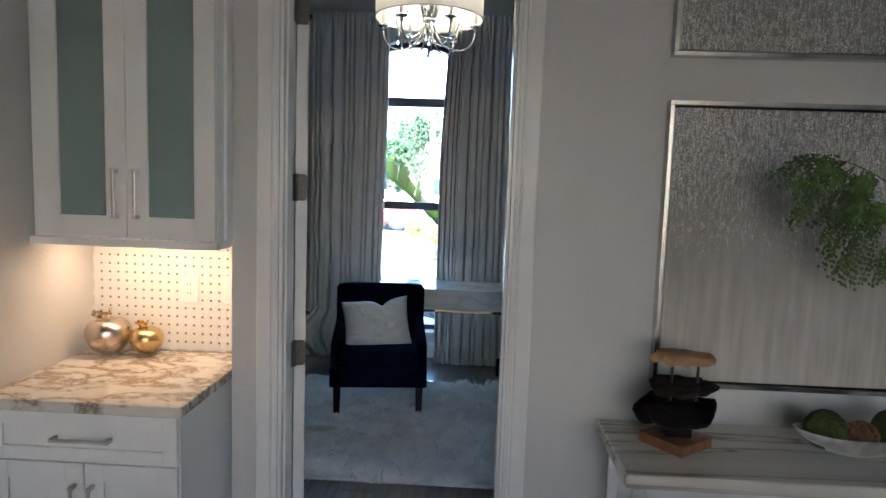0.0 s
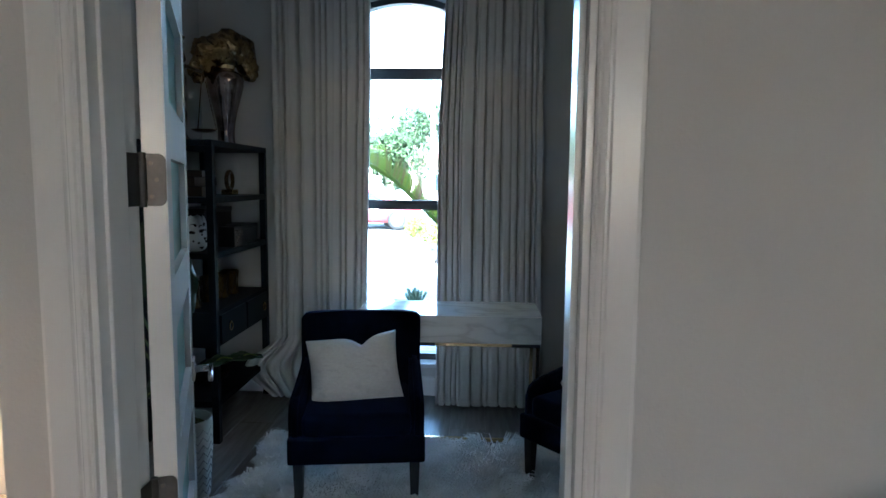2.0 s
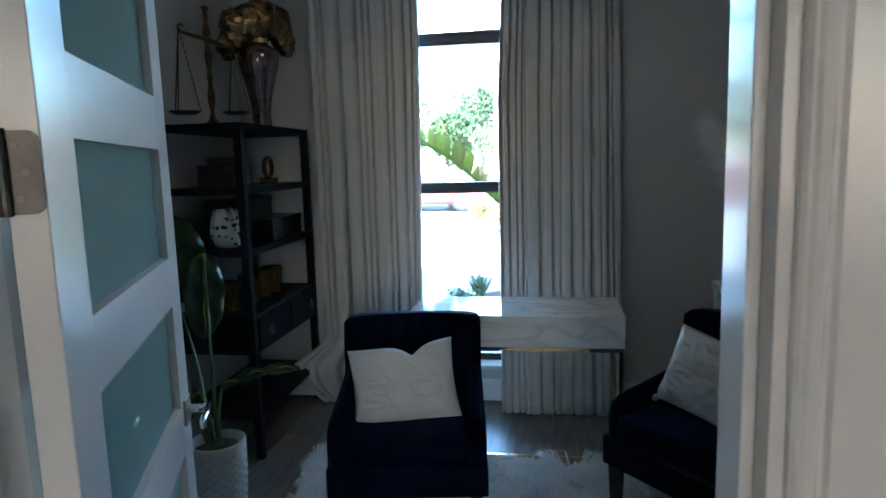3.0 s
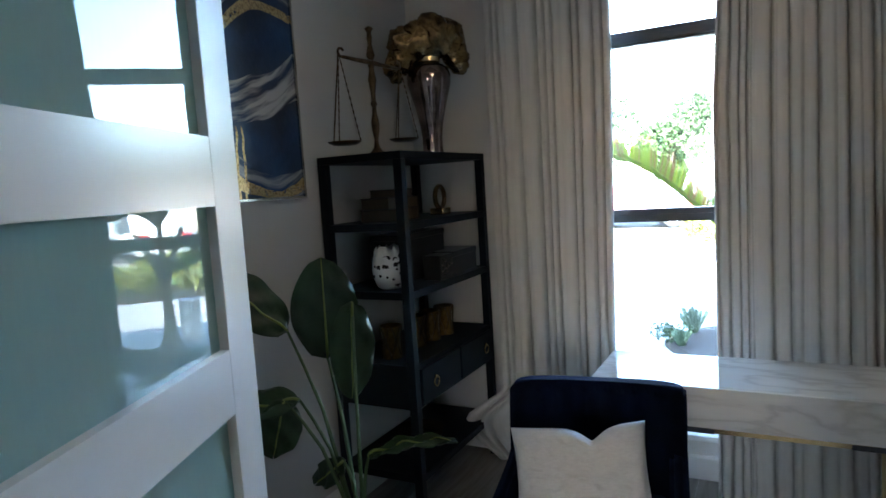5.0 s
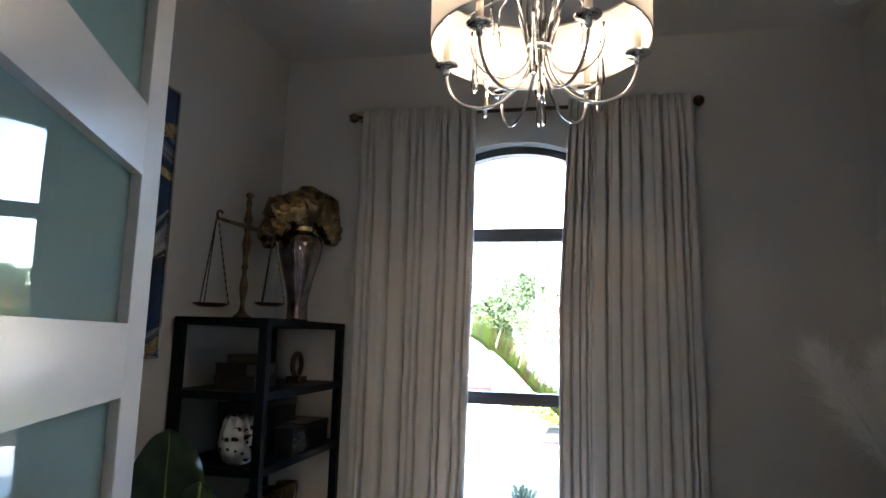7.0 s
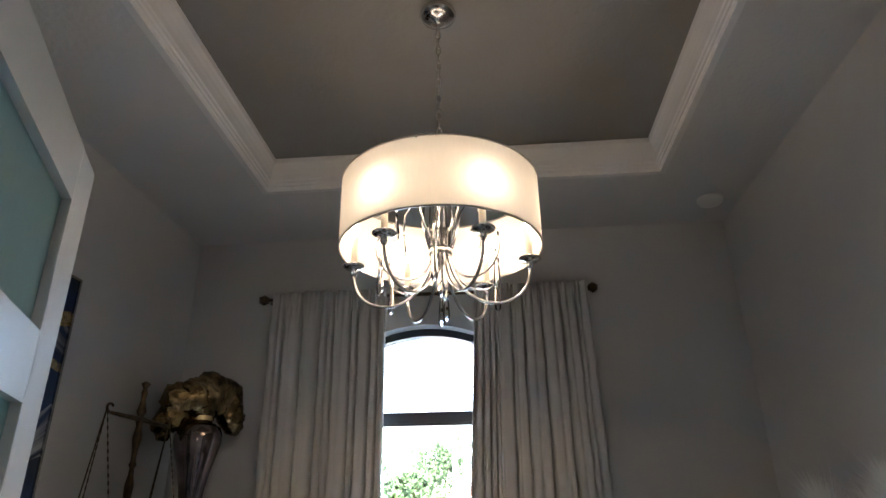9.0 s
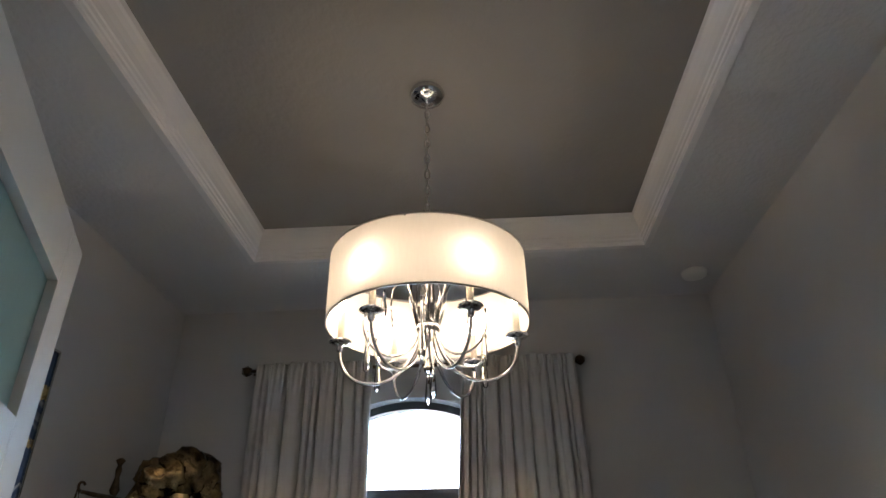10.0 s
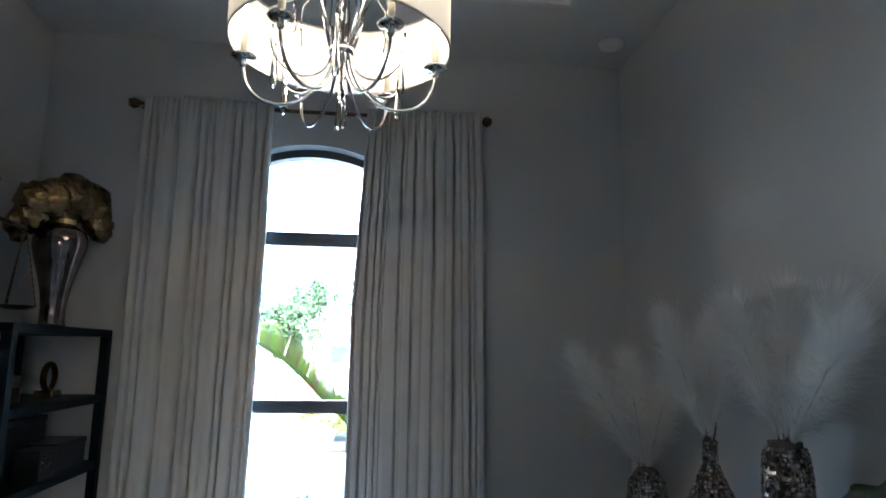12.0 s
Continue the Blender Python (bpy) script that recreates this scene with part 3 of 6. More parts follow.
box(bm, WX1 - F, WX1, GY - 0.04, GY + 0.04, WZ0, outer[-1][1] - 0.02)
box(bm, WX0 + F, WX1 - F, GY - 0.04, GY + 0.04, WZ0, WZ0 + F)
part("window_frame", bm, M_BLACK, win)
for z0, z1 in ((1.347, 1.417), (2.275, 2.352)):
    bm = cube(WX0 + F, WX1 - F, GY - 0.035, GY + 0.03, z0, z1, 0.004)
    box(bm, WX0 + F, WX1 - F, GY - 0.045, GY - 0.036, z0 + 0.012, z1 - 0.03, 0.002)
    part("window_bar", bm, M_BLACK, win)
for z0, z1 in ((WZ0 + F, 1.347), (1.417, 2.275)):
    pane = part("pane", cube(WX0 + F, WX1 - F, GY - 0.002, GY + 0.002, z0, z1), M_PANE, win)
    pane.visible_shadow = False
bm = bmesh.new()
prism(bm, [(WX0 + F, 2.352)] + arch_line(WX0 + F, WX1 - F, WZT - F) + [(WX1 - F, 2.352)], GY - 0.002, GY + 0.002)
pane = part("pane", bm, M_PANE, win)
pane.visible_shadow = False
part("window_sill", cube(WX0 - 0.03, WX1 + 0.03, FY - 0.03, GY - 0.04, WZ0 - 0.03, WZ0 + 0.002, 0.006), M_FRAMEGREY, win, "white stone window sill")


# ---- study: door leaf ----
def handle_lever(parent, x, z, side):
    """A lever on a rose; side: the face of the leaf, as the sign of y."""
    y = 0.022 * side
    bm = bmesh.new()
    box(bm, x - 0.033, x + 0.033, y, y + 0.008 * side, z - 0.033, z + 0.033, 0.003)
    rose = part("rose", bm, M_NICKEL, parent, "square satin nickel rose")
    bm = bmesh.new()
    tube(bm, [(x, y + 0.008 * side, z), (x, y + 0.055 * side, z)], 0.011, 12)
    box(bm, x - 0.115, x + 0.014, y + 0.048 * side, y + 0.062 * side, z - 0.012, z + 0.012, 0.004)
    part("lever", bm, M_CHROME, parent, "polished square door lever", True)
    return rose


door = tagged(new("door_1"), "white door standing open with six frosted glass panes", "door", "", "structure")
DW, DT, S0, S1 = 0.825, 0.044, 0.125, 0.718
door.matrix_world = pose(-0.658, RY + 0.02, 0.008, 0, 0, 112.4)
PANES = [(0.235, 0.485), (0.603, 0.853), (0.97, 1.222), (1.338, 1.59), (1.708, 1.957), (2.077, 2.324)]
bm = bmesh.new()
box(bm, 0, S0, -DT / 2, DT / 2, 0, 2.435, 0.002)
part("stile", bm, M_TRIM, door)
bm = bmesh.new()
box(bm, S1, DW, -DT / 2, DT / 2, 0, 2.435, 0.002)
part("stile", bm, M_TRIM, door)
edges = [0.0] + [z for p in PANES for z in p] + [2.435]
for z0, z1 in zip(edges[::2], edges[1::2]):
    part("rail", cube(S0, S1, -DT / 2 + 0.0005, DT / 2 - 0.0005, z0, z1), M_TRIM, door)
for z0, z1 in PANES:
    pane = part("pane", cube(S0 - 0.004, S1 + 0.004, -0.004, 0.004, z0 - 0.004, z1 + 0.004), M_FROST, door, "milky green frosted glass")
handle_lever(door, 0.765, 0.95, -1)
handle_lever(door, 0.765, 0.95, 1)
for z in (0.25, 0.90, 1.545, 2.20):
    bm = bmesh.new()
    rim = [(-0.007 - 0.014 * math.sin(a), 0.036 + 0.014 * math.cos(a)) for a in [k * math.pi / 12 for k in range(7)]]
    rim = [(0.014, 0.05)] + rim + [(y, -h) for y, h in rim[::-1]] + [(0.014, -0.05)]
    loft(bm, [[(x, y, z + h) for y, h in rim] for x in (-0.003, -0.0004)])
    bmesh.ops.recalc_face_normals(bm, faces=bm.faces)
    tube(bm, [(-0.006, 0.021, z - 0.052), (-0.006, 0.021, z + 0.052)], 0.007, 12)
    for dz in (-0.0312, -0.0104, 0.0104, 0.0312):
        tube(bm, [(-0.006, 0.021, z + dz - 0.0098), (-0.006, 0.021, z + dz + 0.0098)], 0.0078, 12)
    hinge = part("hinge", bm, M_HINGE, door, "satin nickel butt hinge")
    jl = part("jamb_leaf", cube(DX0 + J - 0.0005, DX0 + J + 0.0022, RY - 0.04, RY + 0.004, z - 0.042, z + 0.058, 0.0008), M_HINGE, door, "satin nickel leaf on the lining")
    jl.matrix_basis = door.matrix_world.inverted()
    for dz in (-0.032, 0.0, 0.032):
        bm = bmesh.new()
        tube(bm, [(-0.0028, 0.006 * (1 if dz else -0.6), z + dz), (-0.0045, 0.006 * (1 if dz else -0.6), z + dz)], 0.0042, 10)
        part("screw", bm, M_SCREW, hinge)


# ---- study: curtains ----
def curtain_mesh(x0, x1, seed, flare):
    """Hanging cloth with long rounded folds and narrow creases; flare(z) moves the outer and inner edges."""
    rnd = random.Random(seed)
    nu, nv, folds = 420, 64, 11
    wide = [rnd.choice((0.4, 0.55, 0.8, 1.2, 1.7)) * rnd.uniform(0.85, 1.15) for _ in range(folds)]
    edge = [sum(wide[:k]) / sum(wide) for k in range(folds + 1)]
    deep = [rnd.uniform(0.028, 0.042) + 0.012 * w for w in wide]
    tight = [rnd.uniform(0.35, 0.9) for _ in wide]
    verts, faces = [], []
    for j in range(nv + 1):
        v = j / nv
        z = 0.006 + 3.03 * v
        a0, a1, dy = flare(z)
        top = max(0.0, (v - 0.93) / 0.07)
        for i in range(nu + 1):
            u = i / nu
            q = min(0.99999, max(0.0, u + 0.006 * noise.noise(Vector((u * 3, v * 0.7, seed * 3)))))
            i0 = max(k for k in range(folds) if edge[k] <= q)
            w = edge[i0 + 1] - edge[i0]
            f = (q - edge[i0]) / w
            d = deep[i0] * (0.86 + 0.14 * math.sin(1.7 * i0 + 2.2 * v)) * (1 - 0.45 * top) * (1.18 - 0.25 * v)
            crest = 1 - (0.5 + 0.5 * math.cos(2 * math.pi * f)) ** (1.2 + 1.6 * wide[i0])
            y = 0.035 - d * crest
            # a shallow second crease within the wide folds
            y += 0.012 * max(0.0, wide[i0] - 0.9) * math.exp(-((f - 0.45 - 0.12 * math.sin(i0 + 1.3 * v)) / 0.06) ** 2)
            y += 0.007 * top * math.sin(2 * math.pi * 30 * u + i0)
            s = edge[i0] + w * (f - tight[i0] * math.sin(2 * math.pi * f) / (2 * math.pi))
            x = x0 + (x1 - x0) * s + a0 * (1 - u) ** 3 + a1 * u ** 2
            verts.append((x, 5.572 + y + dy * ((1 - u) ** 2 if seed == 1 else 0.3), z + (0.010 * noise.noise(Vector((u * 14, seed, 2))) if j == nv else 0)))
    for j in range(nv):
        for i in range(nu):
            a = j * (nu + 1) + i
            faces.append((a, a + 1, a + nu + 2, a + nu + 1))
    me = bpy.data.meshes.new("cloth")
    me.from_pydata(verts, [], faces)
    for f in me.polygons:
        f.use_smooth = True
    me.materials.append(M_CURTAIN)
    return me


def curtain(x0, x1, seed, flare):
    t = thing("curtain", "floor-length pale linen curtain gathered in deep folds", "curtain", "curtains on the rod")
    ob = new("cloth", curtain_mesh(x0, x1, seed, flare))
    ob.parent = t
    s = ob.modifiers.new("thickness", "SOLIDIFY")
    s.thickness = 0.004
    return t


def flare_left(z):
    """The outer hem is swept aside into a loose tail under half a metre."""
    tail = max(0.0, min((0.44 - z) / 0.19, 1.0)) if z > 0.25 else max(0.0, 0.25 + 0.75 * z / 0.25)
    tail = tail * tail * (3 - 2 * tail)
    return (-0.20 * tail, -0.045 * max(0.0, 1 - z / 2.2), -0.13 * tail)


def flare_right(z):
    b = max(0.0, 1 - z / 0.8)
    return (0.055 * max(0.0, min(1.0, (z - 1.9) / 1.1)), 0.045 * (1 - z / 3.0), -0.30 * b * b)


curtain(-1.455, -0.772, 1, flare_left)
curtain(-0.308, 0.392, 2, flare_right)
rod = thing("curtain_rod", "thin curtain rod with faceted bronze finials", "curtain rod")
bm = bmesh.new()
tube(bm, [(-1.50, 5.645, 3.012), (0.41, 5.645, 3.012)], 0.011, 12)
part("pole", bm, M_OLDBRASS, rod, "", True)
for x, s in ((-1.525, -1), (0.432, 1)):
    bm = bmesh.new()
    bmesh.ops.create_icosphere(bm, subdivisions=1, radius=0.034, matrix=Matrix.Translation((x, 5.645, 3.012)))
    part("finial", bm, M_OLDBRASS, rod, "faceted bronze ball finial")
    bm = bmesh.new()
    tube(bm, [(x - s * 0.05, 5.645, 3.012), (x - s * 0.05, FY, 3.012)], 0.008, 8)
    lathe(bm, [(0.025, 0), (0.025, 0.006)], 16, (x - s * 0.05, FY - 0.006, 3.0))
    part("bracket", bm, M_OLDBRASS, rod)

# ---- study: desk ----
desk = thing("desk", "white marble slab desk on a slim gold metal frame", "desk")
D0, D1, DY0, DY1 = -0.735, 0.347, 4.80, 5.25
part("tabletop", cube(D0, D1, DY0, DY1, 0.625, 0.785, 0.004), M_MARBLE, desk, "thick glossy white marble slab with grey veins")
FRONT, BACK = DY0 + 0.006, DY1 - 0.04
for x in (D0 + 0.02, D1 - 0.03):
    for y in (FRONT, BACK):
        part("leg", cube(x, x + 0.022, y, y + 0.022, 0, 0.605, 0.002), M_BRASS, desk)
    part("side_rail", cube(x, x + 0.022, FRONT + 0.023, BACK - 0.001, 0.034, 0.054, 0.002), M_BRASS, desk)
part("stretcher", cube(D0 + 0.043, D1 - 0.031, FRONT, FRONT + 0.022, 0.034, 0.054, 0.002), M_BRASS, desk)
part("top_rail", cube(D0 + 0.02, D1 - 0.008, FRONT, FRONT + 0.022, 0.606, 0.6245, 0.001), M_BRASS, desk)
part("top_rail", cube(D0 + 0.02, D1 - 0.008, BACK, BACK + 0.022, 0.606, 0.6245, 0.001), M_OLDBRASS, desk)
for x0, x1 in ((D0 + 0.02, D0 + 0.47), (D1 - 0.17, D1 - 0.006)):
    part("sleeve", cube(x0, x1, FRONT - 0.003, FRONT + 0.025, 0.604, 0.6235, 0.001), M_BLACK, desk, "dark sleeve on the rail")


# ---- study: armchairs ----
def pillow_mesh(w, h, d, seed):
    """A stuffed cushion with pinched corners and a dent in its top edge."""
    bm = bmesh.new()
    n = 64
    grids = []
    for side in (-1, 1):
        g = []
        for j in range(n + 1):
            row = []
            for i in range(n + 1):
                u, v = 2 * i / n - 1, 2 * j / n - 1
                x = w / 2 * u * (1 - 0.06 * (1 - v * v) * abs(u) ** 3)
                z = h / 2 * v * (1 - 0.06 * (1 - u * u) * abs(v) ** 3)
                dent = math.exp(-abs((u - 0.22) / 0.2) ** 1.4) * max(0, v) ** 2
                z += -0.14 * h * dent
                f = (max(0.0, (1 - u ** 4) * (1 - v ** 4))) ** 0.5
                y = side * d / 2 * f * (1 - 0.35 * dent) + (0.016 * noise.noise(Vector((u * 2.2 + seed, v * 2.2, side))) + 0.017 * side * abs(noise.noise(Vector((u * 3 + 4 * v, v * 2 - 3 * u, seed)))) + 0.006 * side * abs(noise.noise(Vector((u * 7 + 8 * v, v * 5 - 6 * u, seed))))) * f
                row.append((x, y, z))
            g.append(row)
        grids.append(g)
    for g, flip in zip(grids, (False, True)):
        vs = [[bm.verts.new(p) for p in r] for r in g]
        for j in range(n):
            for i in range(n):
                q = (vs[j][i], vs[j][i + 1], vs[j + 1][i + 1], vs[j + 1][i])
                bm.faces.new(q[::-1] if flip else q)
    bmesh.ops.remove_doubles(bm, verts=bm.verts, dist=0.0006)
    return bm


def cushion(m, w, h, label):
    t = thing("pillow", label, "pillow", "pillows on the armchairs", m)
    part("cover", pillow_mesh(w, h, 0.13, 3), M_PILLOW, t, "", True)
    bm = bmesh.new()
    bmesh.ops.create_icosphere(bm, subdivisions=2, radius=0.016, matrix=Matrix.Translation((-w / 2 + 0.005, -0.01, -h / 2 + 0.0)))
    part("tassel", bm, M_PILLOW, t)
    return t


def armchair(m):
    """Front at local -y; origin on the floor under the middle of the front legs."""
    t = thing("armchair", "navy velvet armchair with sloped arms and dark wooden legs", "armchair", "armchairs", m)
    for x in (-0.268, 0.268):
        bm = bmesh.new()
        loft(bm, [[(x + a * s, b * s, z) for a, b in ((-1, -1), (1, -1), (1, 1), (-1, 1))] for z, s in ((0, 0.017), (0.23, 0.024))])
        part("leg", bm, M_BLACKWOOD, t)
        bm = bmesh.new()
        x2 = x * 0.85
        loft(bm, [[(x2 + a * s, 0.5 + oy + b * s, z) for a, b in ((-1, -1), (1, -1), (1, 1), (-1, 1))] for z, s, oy in ((0, 0.017, 0.05), (0.23, 0.023, 0.0))])
        part("leg", bm, M_BLACKWOOD, t)
    part("seat_frame", cube(-0.316, 0.316, -0.04, 0.53, 0.225, 0.352, 0.012, 3), M_NAVY, t)
    bm = cube(-0.252, 0.252, -0.03, 0.46, 0.345, 0.455, 0.03, 4)
    for v in bm.verts:
        if v.co.z > 0.40:
            v.co.z += 0.018 * (1 - (v.co.x / 0.25) ** 2)
    part("seat", bm, M_NAVY, t, "", True)
    # back: slightly reclined, with rounded wings
    bm = bmesh.new()
    rings = []
    for k in range(15):
        u = k / 14
        z = 0.34 + 0.475 * u
        y = 0.44 + 0.10 * u
        w = 0.296 + 0.018 * math.sin(u * math.pi * 0.55)
        ring = []
        for i in range(33):
            s = i / 32 * 2 - 1
            rim = 0.012 * (1 - s * s) * u
            ring.append((w * s, y - 0.055 * abs(s) ** 5 - 0.006 * math.cos(s * 22) * (0.3 < u < 0.95), z - 0.006 * abs(s) ** 12 * u + rim))
        for i in range(33):
            s = 1 - i / 32 * 2
            ring.append((w * s * 1.0, y + 0.085 - 0.055 * abs(s) ** 5, z - 0.006 * abs(s) ** 12 * u))
        rings.append(ring)
    loft(bm, rings)
    bmesh.ops.bevel(bm, geom=[e for e in bm.edges if all(v.co.z > 0.778 for v in e.verts)], offset=0.012, segments=3, affect="EDGES", clamp_overlap=True)
    part("backrest", bm, M_NAVY, t, "channelled navy velvet backrest", True)
    for s in (-1, 1):
        bm = bmesh.new()
        prism(bm, [(-0.02, 0.30), (0.50, 0.30), (0.52, 0.625), (0.40, 0.575), (0.22, 0.545), (0.06, 0.525), (0.005, 0.50), (-0.02, 0.44)], 0.0, 0.062)
        bmesh.ops.bevel(bm, geom=list(bm.edges), offset=0.018, segments=3, affect="EDGES", clamp_overlap=True)
        bmesh.ops.transform(bm, matrix=Matrix(((0, 1, 0, 0.251 if s > 0 else -0.313), (1, 0, 0, 0), (0, 0, 1, 0), (0, 0, 0, 1))), verts=bm.verts)
        bmesh.ops.recalc_face_normals(bm, faces=bm.faces)
        part("arm", bm, M_NAVY, t, "", True)
    return t


CH1 = pose(-0.577, 4.02, 0.03, 0, 0, 7.6)
CH2 = pose(0.433, 4.15, 0.03, 0, 0, -49)
first = armchair(CH1)
copy_thing(first, CH2)
cushion(CH1 @ pose(-0.025, 0.25, 0.592, -22, -6.5, 2), 0.455, 0.335, "silver crushed velvet pillow leaning in the navy armchair")
cushion(CH2 @ pose(0.0, 0.28, 0.605, -20, 8, 0), 0.46, 0.345, "silver crushed velvet pillow on the second armchair")

# ---- study: rug ----
rug = thing("rug", "shaggy white faux fur rug on the tile floor", "rug")
RUG = (-1.24, 0.80, 3.16, 4.80)
bm = bmesh.new()
box(bm, RUG[0] + 0.03, RUG[1] - 0.03, RUG[2] + 0.03, RUG[3] - 0.03, 0.0, 0.02, 0.008)
part("backing", bm, M_FUR, rug)
rng = np.random.default_rng(5)
# tufts: strands of one tuft lean and taper together
T = 760
cx, cy = rng.uniform(RUG[0], RUG[1], T), rng.uniform(RUG[2], RUG[3], T)
lean = 2.2 * np.sin(cx * 5 + 2 * np.sin(cy * 4)) + 1.9 * np.sin(cy * 6 + 1.5 * np.sin(cx * 5)) + rng.normal(0, 1.0, T)
long = rng.uniform(0.08, 0.15, T)
high = rng.uniform(0.02, 0.078, T)
N = 130000
own = rng.integers(0, T, N)
bx, by = cx[own] + rng.normal(0, 0.036, N), cy[own] + rng.normal(0, 0.036, N)
wob = 0.035 * np.sin(by * 9) + 0.03 * np.sin(by * 23 + 1)
keep = (bx > RUG[0] + 0.03 + wob) & (bx < RUG[1]) & (by > RUG[2] + 0.02 + 0.02 * np.sin(bx * 17)) & (by < RUG[3] - 0.02 + 0.025 * np.sin(bx * 12))
bx, by, own = bx[keep], by[keep], own[keep]
N = len(bx)
ang = lean[own] + rng.normal(0, 0.22, N)
ln = long[own] * rng.uniform(0.75, 1.1, N)
hz = high[own] * rng.uniform(0.8, 1.15, N)
wd = 0.0034
dx, dy = np.cos(ang), np.sin(ang)
base = np.stack([bx, by, np.full(N, 0.012)], 1)
sidev = np.stack([-dy * wd, dx * wd, np.zeros(N)], 1)
mid = base + np.stack([dx * ln * 0.42, dy * ln * 0.42, hz], 1)
gather = np.stack([cx[own] - bx, cy[own] - by, np.zeros(N)], 1) * 0.75
tip = base + gather + np.stack([dx * ln, dy * ln, hz * 0.7], 1)
vv = np.empty((N, 5, 3))
vv[:, 0], vv[:, 1], vv[:, 2], vv[:, 3], vv[:, 4] = base - sidev, base + sidev, mid + sidev * 0.9, mid - sidev * 0.9, tip
idx = np.arange(N)[:, None] * 5
quads = (idx + np.array([[0, 1, 2, 3]])).tolist()
tris = (idx + np.array([[3, 2, 4]])).tolist()
me = bpy.data.meshes.new("fur_pile")
me.from_pydata(vv.reshape(-1, 3).tolist(), [], quads + tris)
me.materials.append(M_FUR)
pile = new("fur_pile", me)
pile.parent = rug
tagged(pile, "long white strands lying in tufts", "", "", "stuff")

# ---- study: shelf ----
shelf = thing("bookshelf", "open navy lacquered shelf with two drawers", "shelf")
SX0, SX1, SY0, SY1, SZ = LX + 0.008, -1.528, 4.735, 5.664, 1.777
P = 0.042
for x in (SX0, SX1 - P):
    for y in (SY0, SY1 - P):
        part("post", cube(x, x + P, y, y + P, 0, SZ - 0.036, 0.0015), M_NAVYWOOD, shelf)
part("top", cube(SX0, SX1, SY0, SY1, SZ - 0.036, SZ, 0.002), M_NAVYWOOD, shelf)
for z in (1.452, 1.132, 0.255):
    part("board", cube(SX0 + 0.004, SX1 - 0.003, SY0 + 0.004, SY1 - 0.004, z - 0.036, z, 0.0015), M_NAVYWOOD, shelf)
part("drawer_case", cube(SX0 + 0.004, SX1 - 0.006, SY0 + 0.005, SY1 - 0.005, 0.575, 0.785, 0.002), M_NAVYWOOD, shelf)
for y0, y1 in ((SY0 + 0.05, (SY0 + SY1) / 2 - 0.006), ((SY0 + SY1) / 2 + 0.006, SY1 - 0.05)):
    dr = part("drawer", cube(SX1 - 0.006, SX1 + 0.010, y0, y1, 0.592, 0.762, 0.003), M_NAVYWOOD, shelf)
    yc = 4.908 if y0 < 5 else 5.515
    bm = bmesh.new()
    tube(bm, [(SX1 + 0.018, yc + 0.024 * math.cos(a), 0.672 + 0.024 * math.sin(a)) for a in [2 * math.pi * k / 20 for k in range(21)]], 0.0035, 8)
    tube(bm, [(SX1 + 0.008, yc, 0.696), (SX1 + 0.022, yc, 0.696)], 0.008, 10)
    part("ring_pull", bm, M_BRASS, dr, "small brass ring pull", True)

# ---- things on the shelf ----
vase = thing("vase", "tall bronze mercury glass vase holding crumpled gold leaf", "vase", "", pose(-1.69, 5.36, SZ))
bm = bmesh.new()
lathe(bm, [(0.056, 0.0), (0.060, 0.008), (0.055, 0.03), (0.054, 0.09), (0.062, 0.16), (0.080, 0.24), (0.102, 0.32), (0.117, 0.38), (0.118, 0.42), (0.107, 0.455), (0.08, 0.475), (0.06, 0.482), (0.062, 0.492), (0.055, 0.492), (0.05, 0.47)], 40)
part("body", bm, M_MERCURY, vase, "", True)
bm = bmesh.new()
lathe(bm, [(0.058, 0.486), (0.066, 0.49), (0.066, 0.512), (0.058, 0.515)], 32)
part("collar", bm, M_BRASS, vase, "brass collar")
bm = bmesh.new()
for cx, cz, r in ((-0.20, 0.46, 0.055), (-0.15, 0.50, 0.075), (-0.13, 0.58, 0.085), (-0.05, 0.60, 0.10), (0.04, 0.63, 0.115), (0.12, 0.62, 0.10), (0.17, 0.54, 0.075), (0.19, 0.49, 0.055), (0.0, 0.55, 0.08), (-0.19, 0.41, 0.035)):
    tmp = bmesh.new()
    bmesh.ops.create_icosphere(tmp, subdivisions=4, radius=r)
    for v in tmp.verts:
        d = v.co.normalized()
        v.co = d * r * (1 + 0.2 * noise.noise(d * 2.2 + Vector((cx * 20, cz * 9, 0))) + 0.16 * abs(noise.noise(d * 4 + Vector((cx * 7, 1, 2))))) + Vector((0, cx, cz))
        v.co.x *= 0.8
    me_t = bpy.data.meshes.new("lump")
    tmp.to_mesh(me_t)
    tmp.free()
    bm.from_mesh(me_t)
gold = part("gold_leaf", bm, M_FOIL, vase, "crumpled dark gold foil", True)
gold.matrix_basis = Matrix.Rotation(radians(-35), 4, "Z")

scales = thing("balance_scale", "antique brass balance scale with two hanging pans", "scale", "", pose(-1.77, 4.928, SZ, 0, 0, -3))
bm = bmesh.new()
lathe(bm, [(0.045, 0), (0.045, 0.008), (0.028, 0.02), (0.014, 0.04), (0.010, 0.07), (0.018, 0.12), (0.020, 0.16), (0.012, 0.20), (0.010, 0.23), (0.017, 0.245), (0.011, 0.26), (0.012, 0.30), (0.021, 0.36), (0.012, 0.41), (0.017, 0.43), (0.011, 0.45), (0.022, 0.475), (0.016, 0.50), (0.010, 0.53), (0.014, 0.56), (0.009, 0.58), (0.021, 0.60), (0.018, 0.605), (0.008, 0.612)], 20)
part("post", bm, M_OLDBRASS, scales, "", True)
bm = bmesh.new()
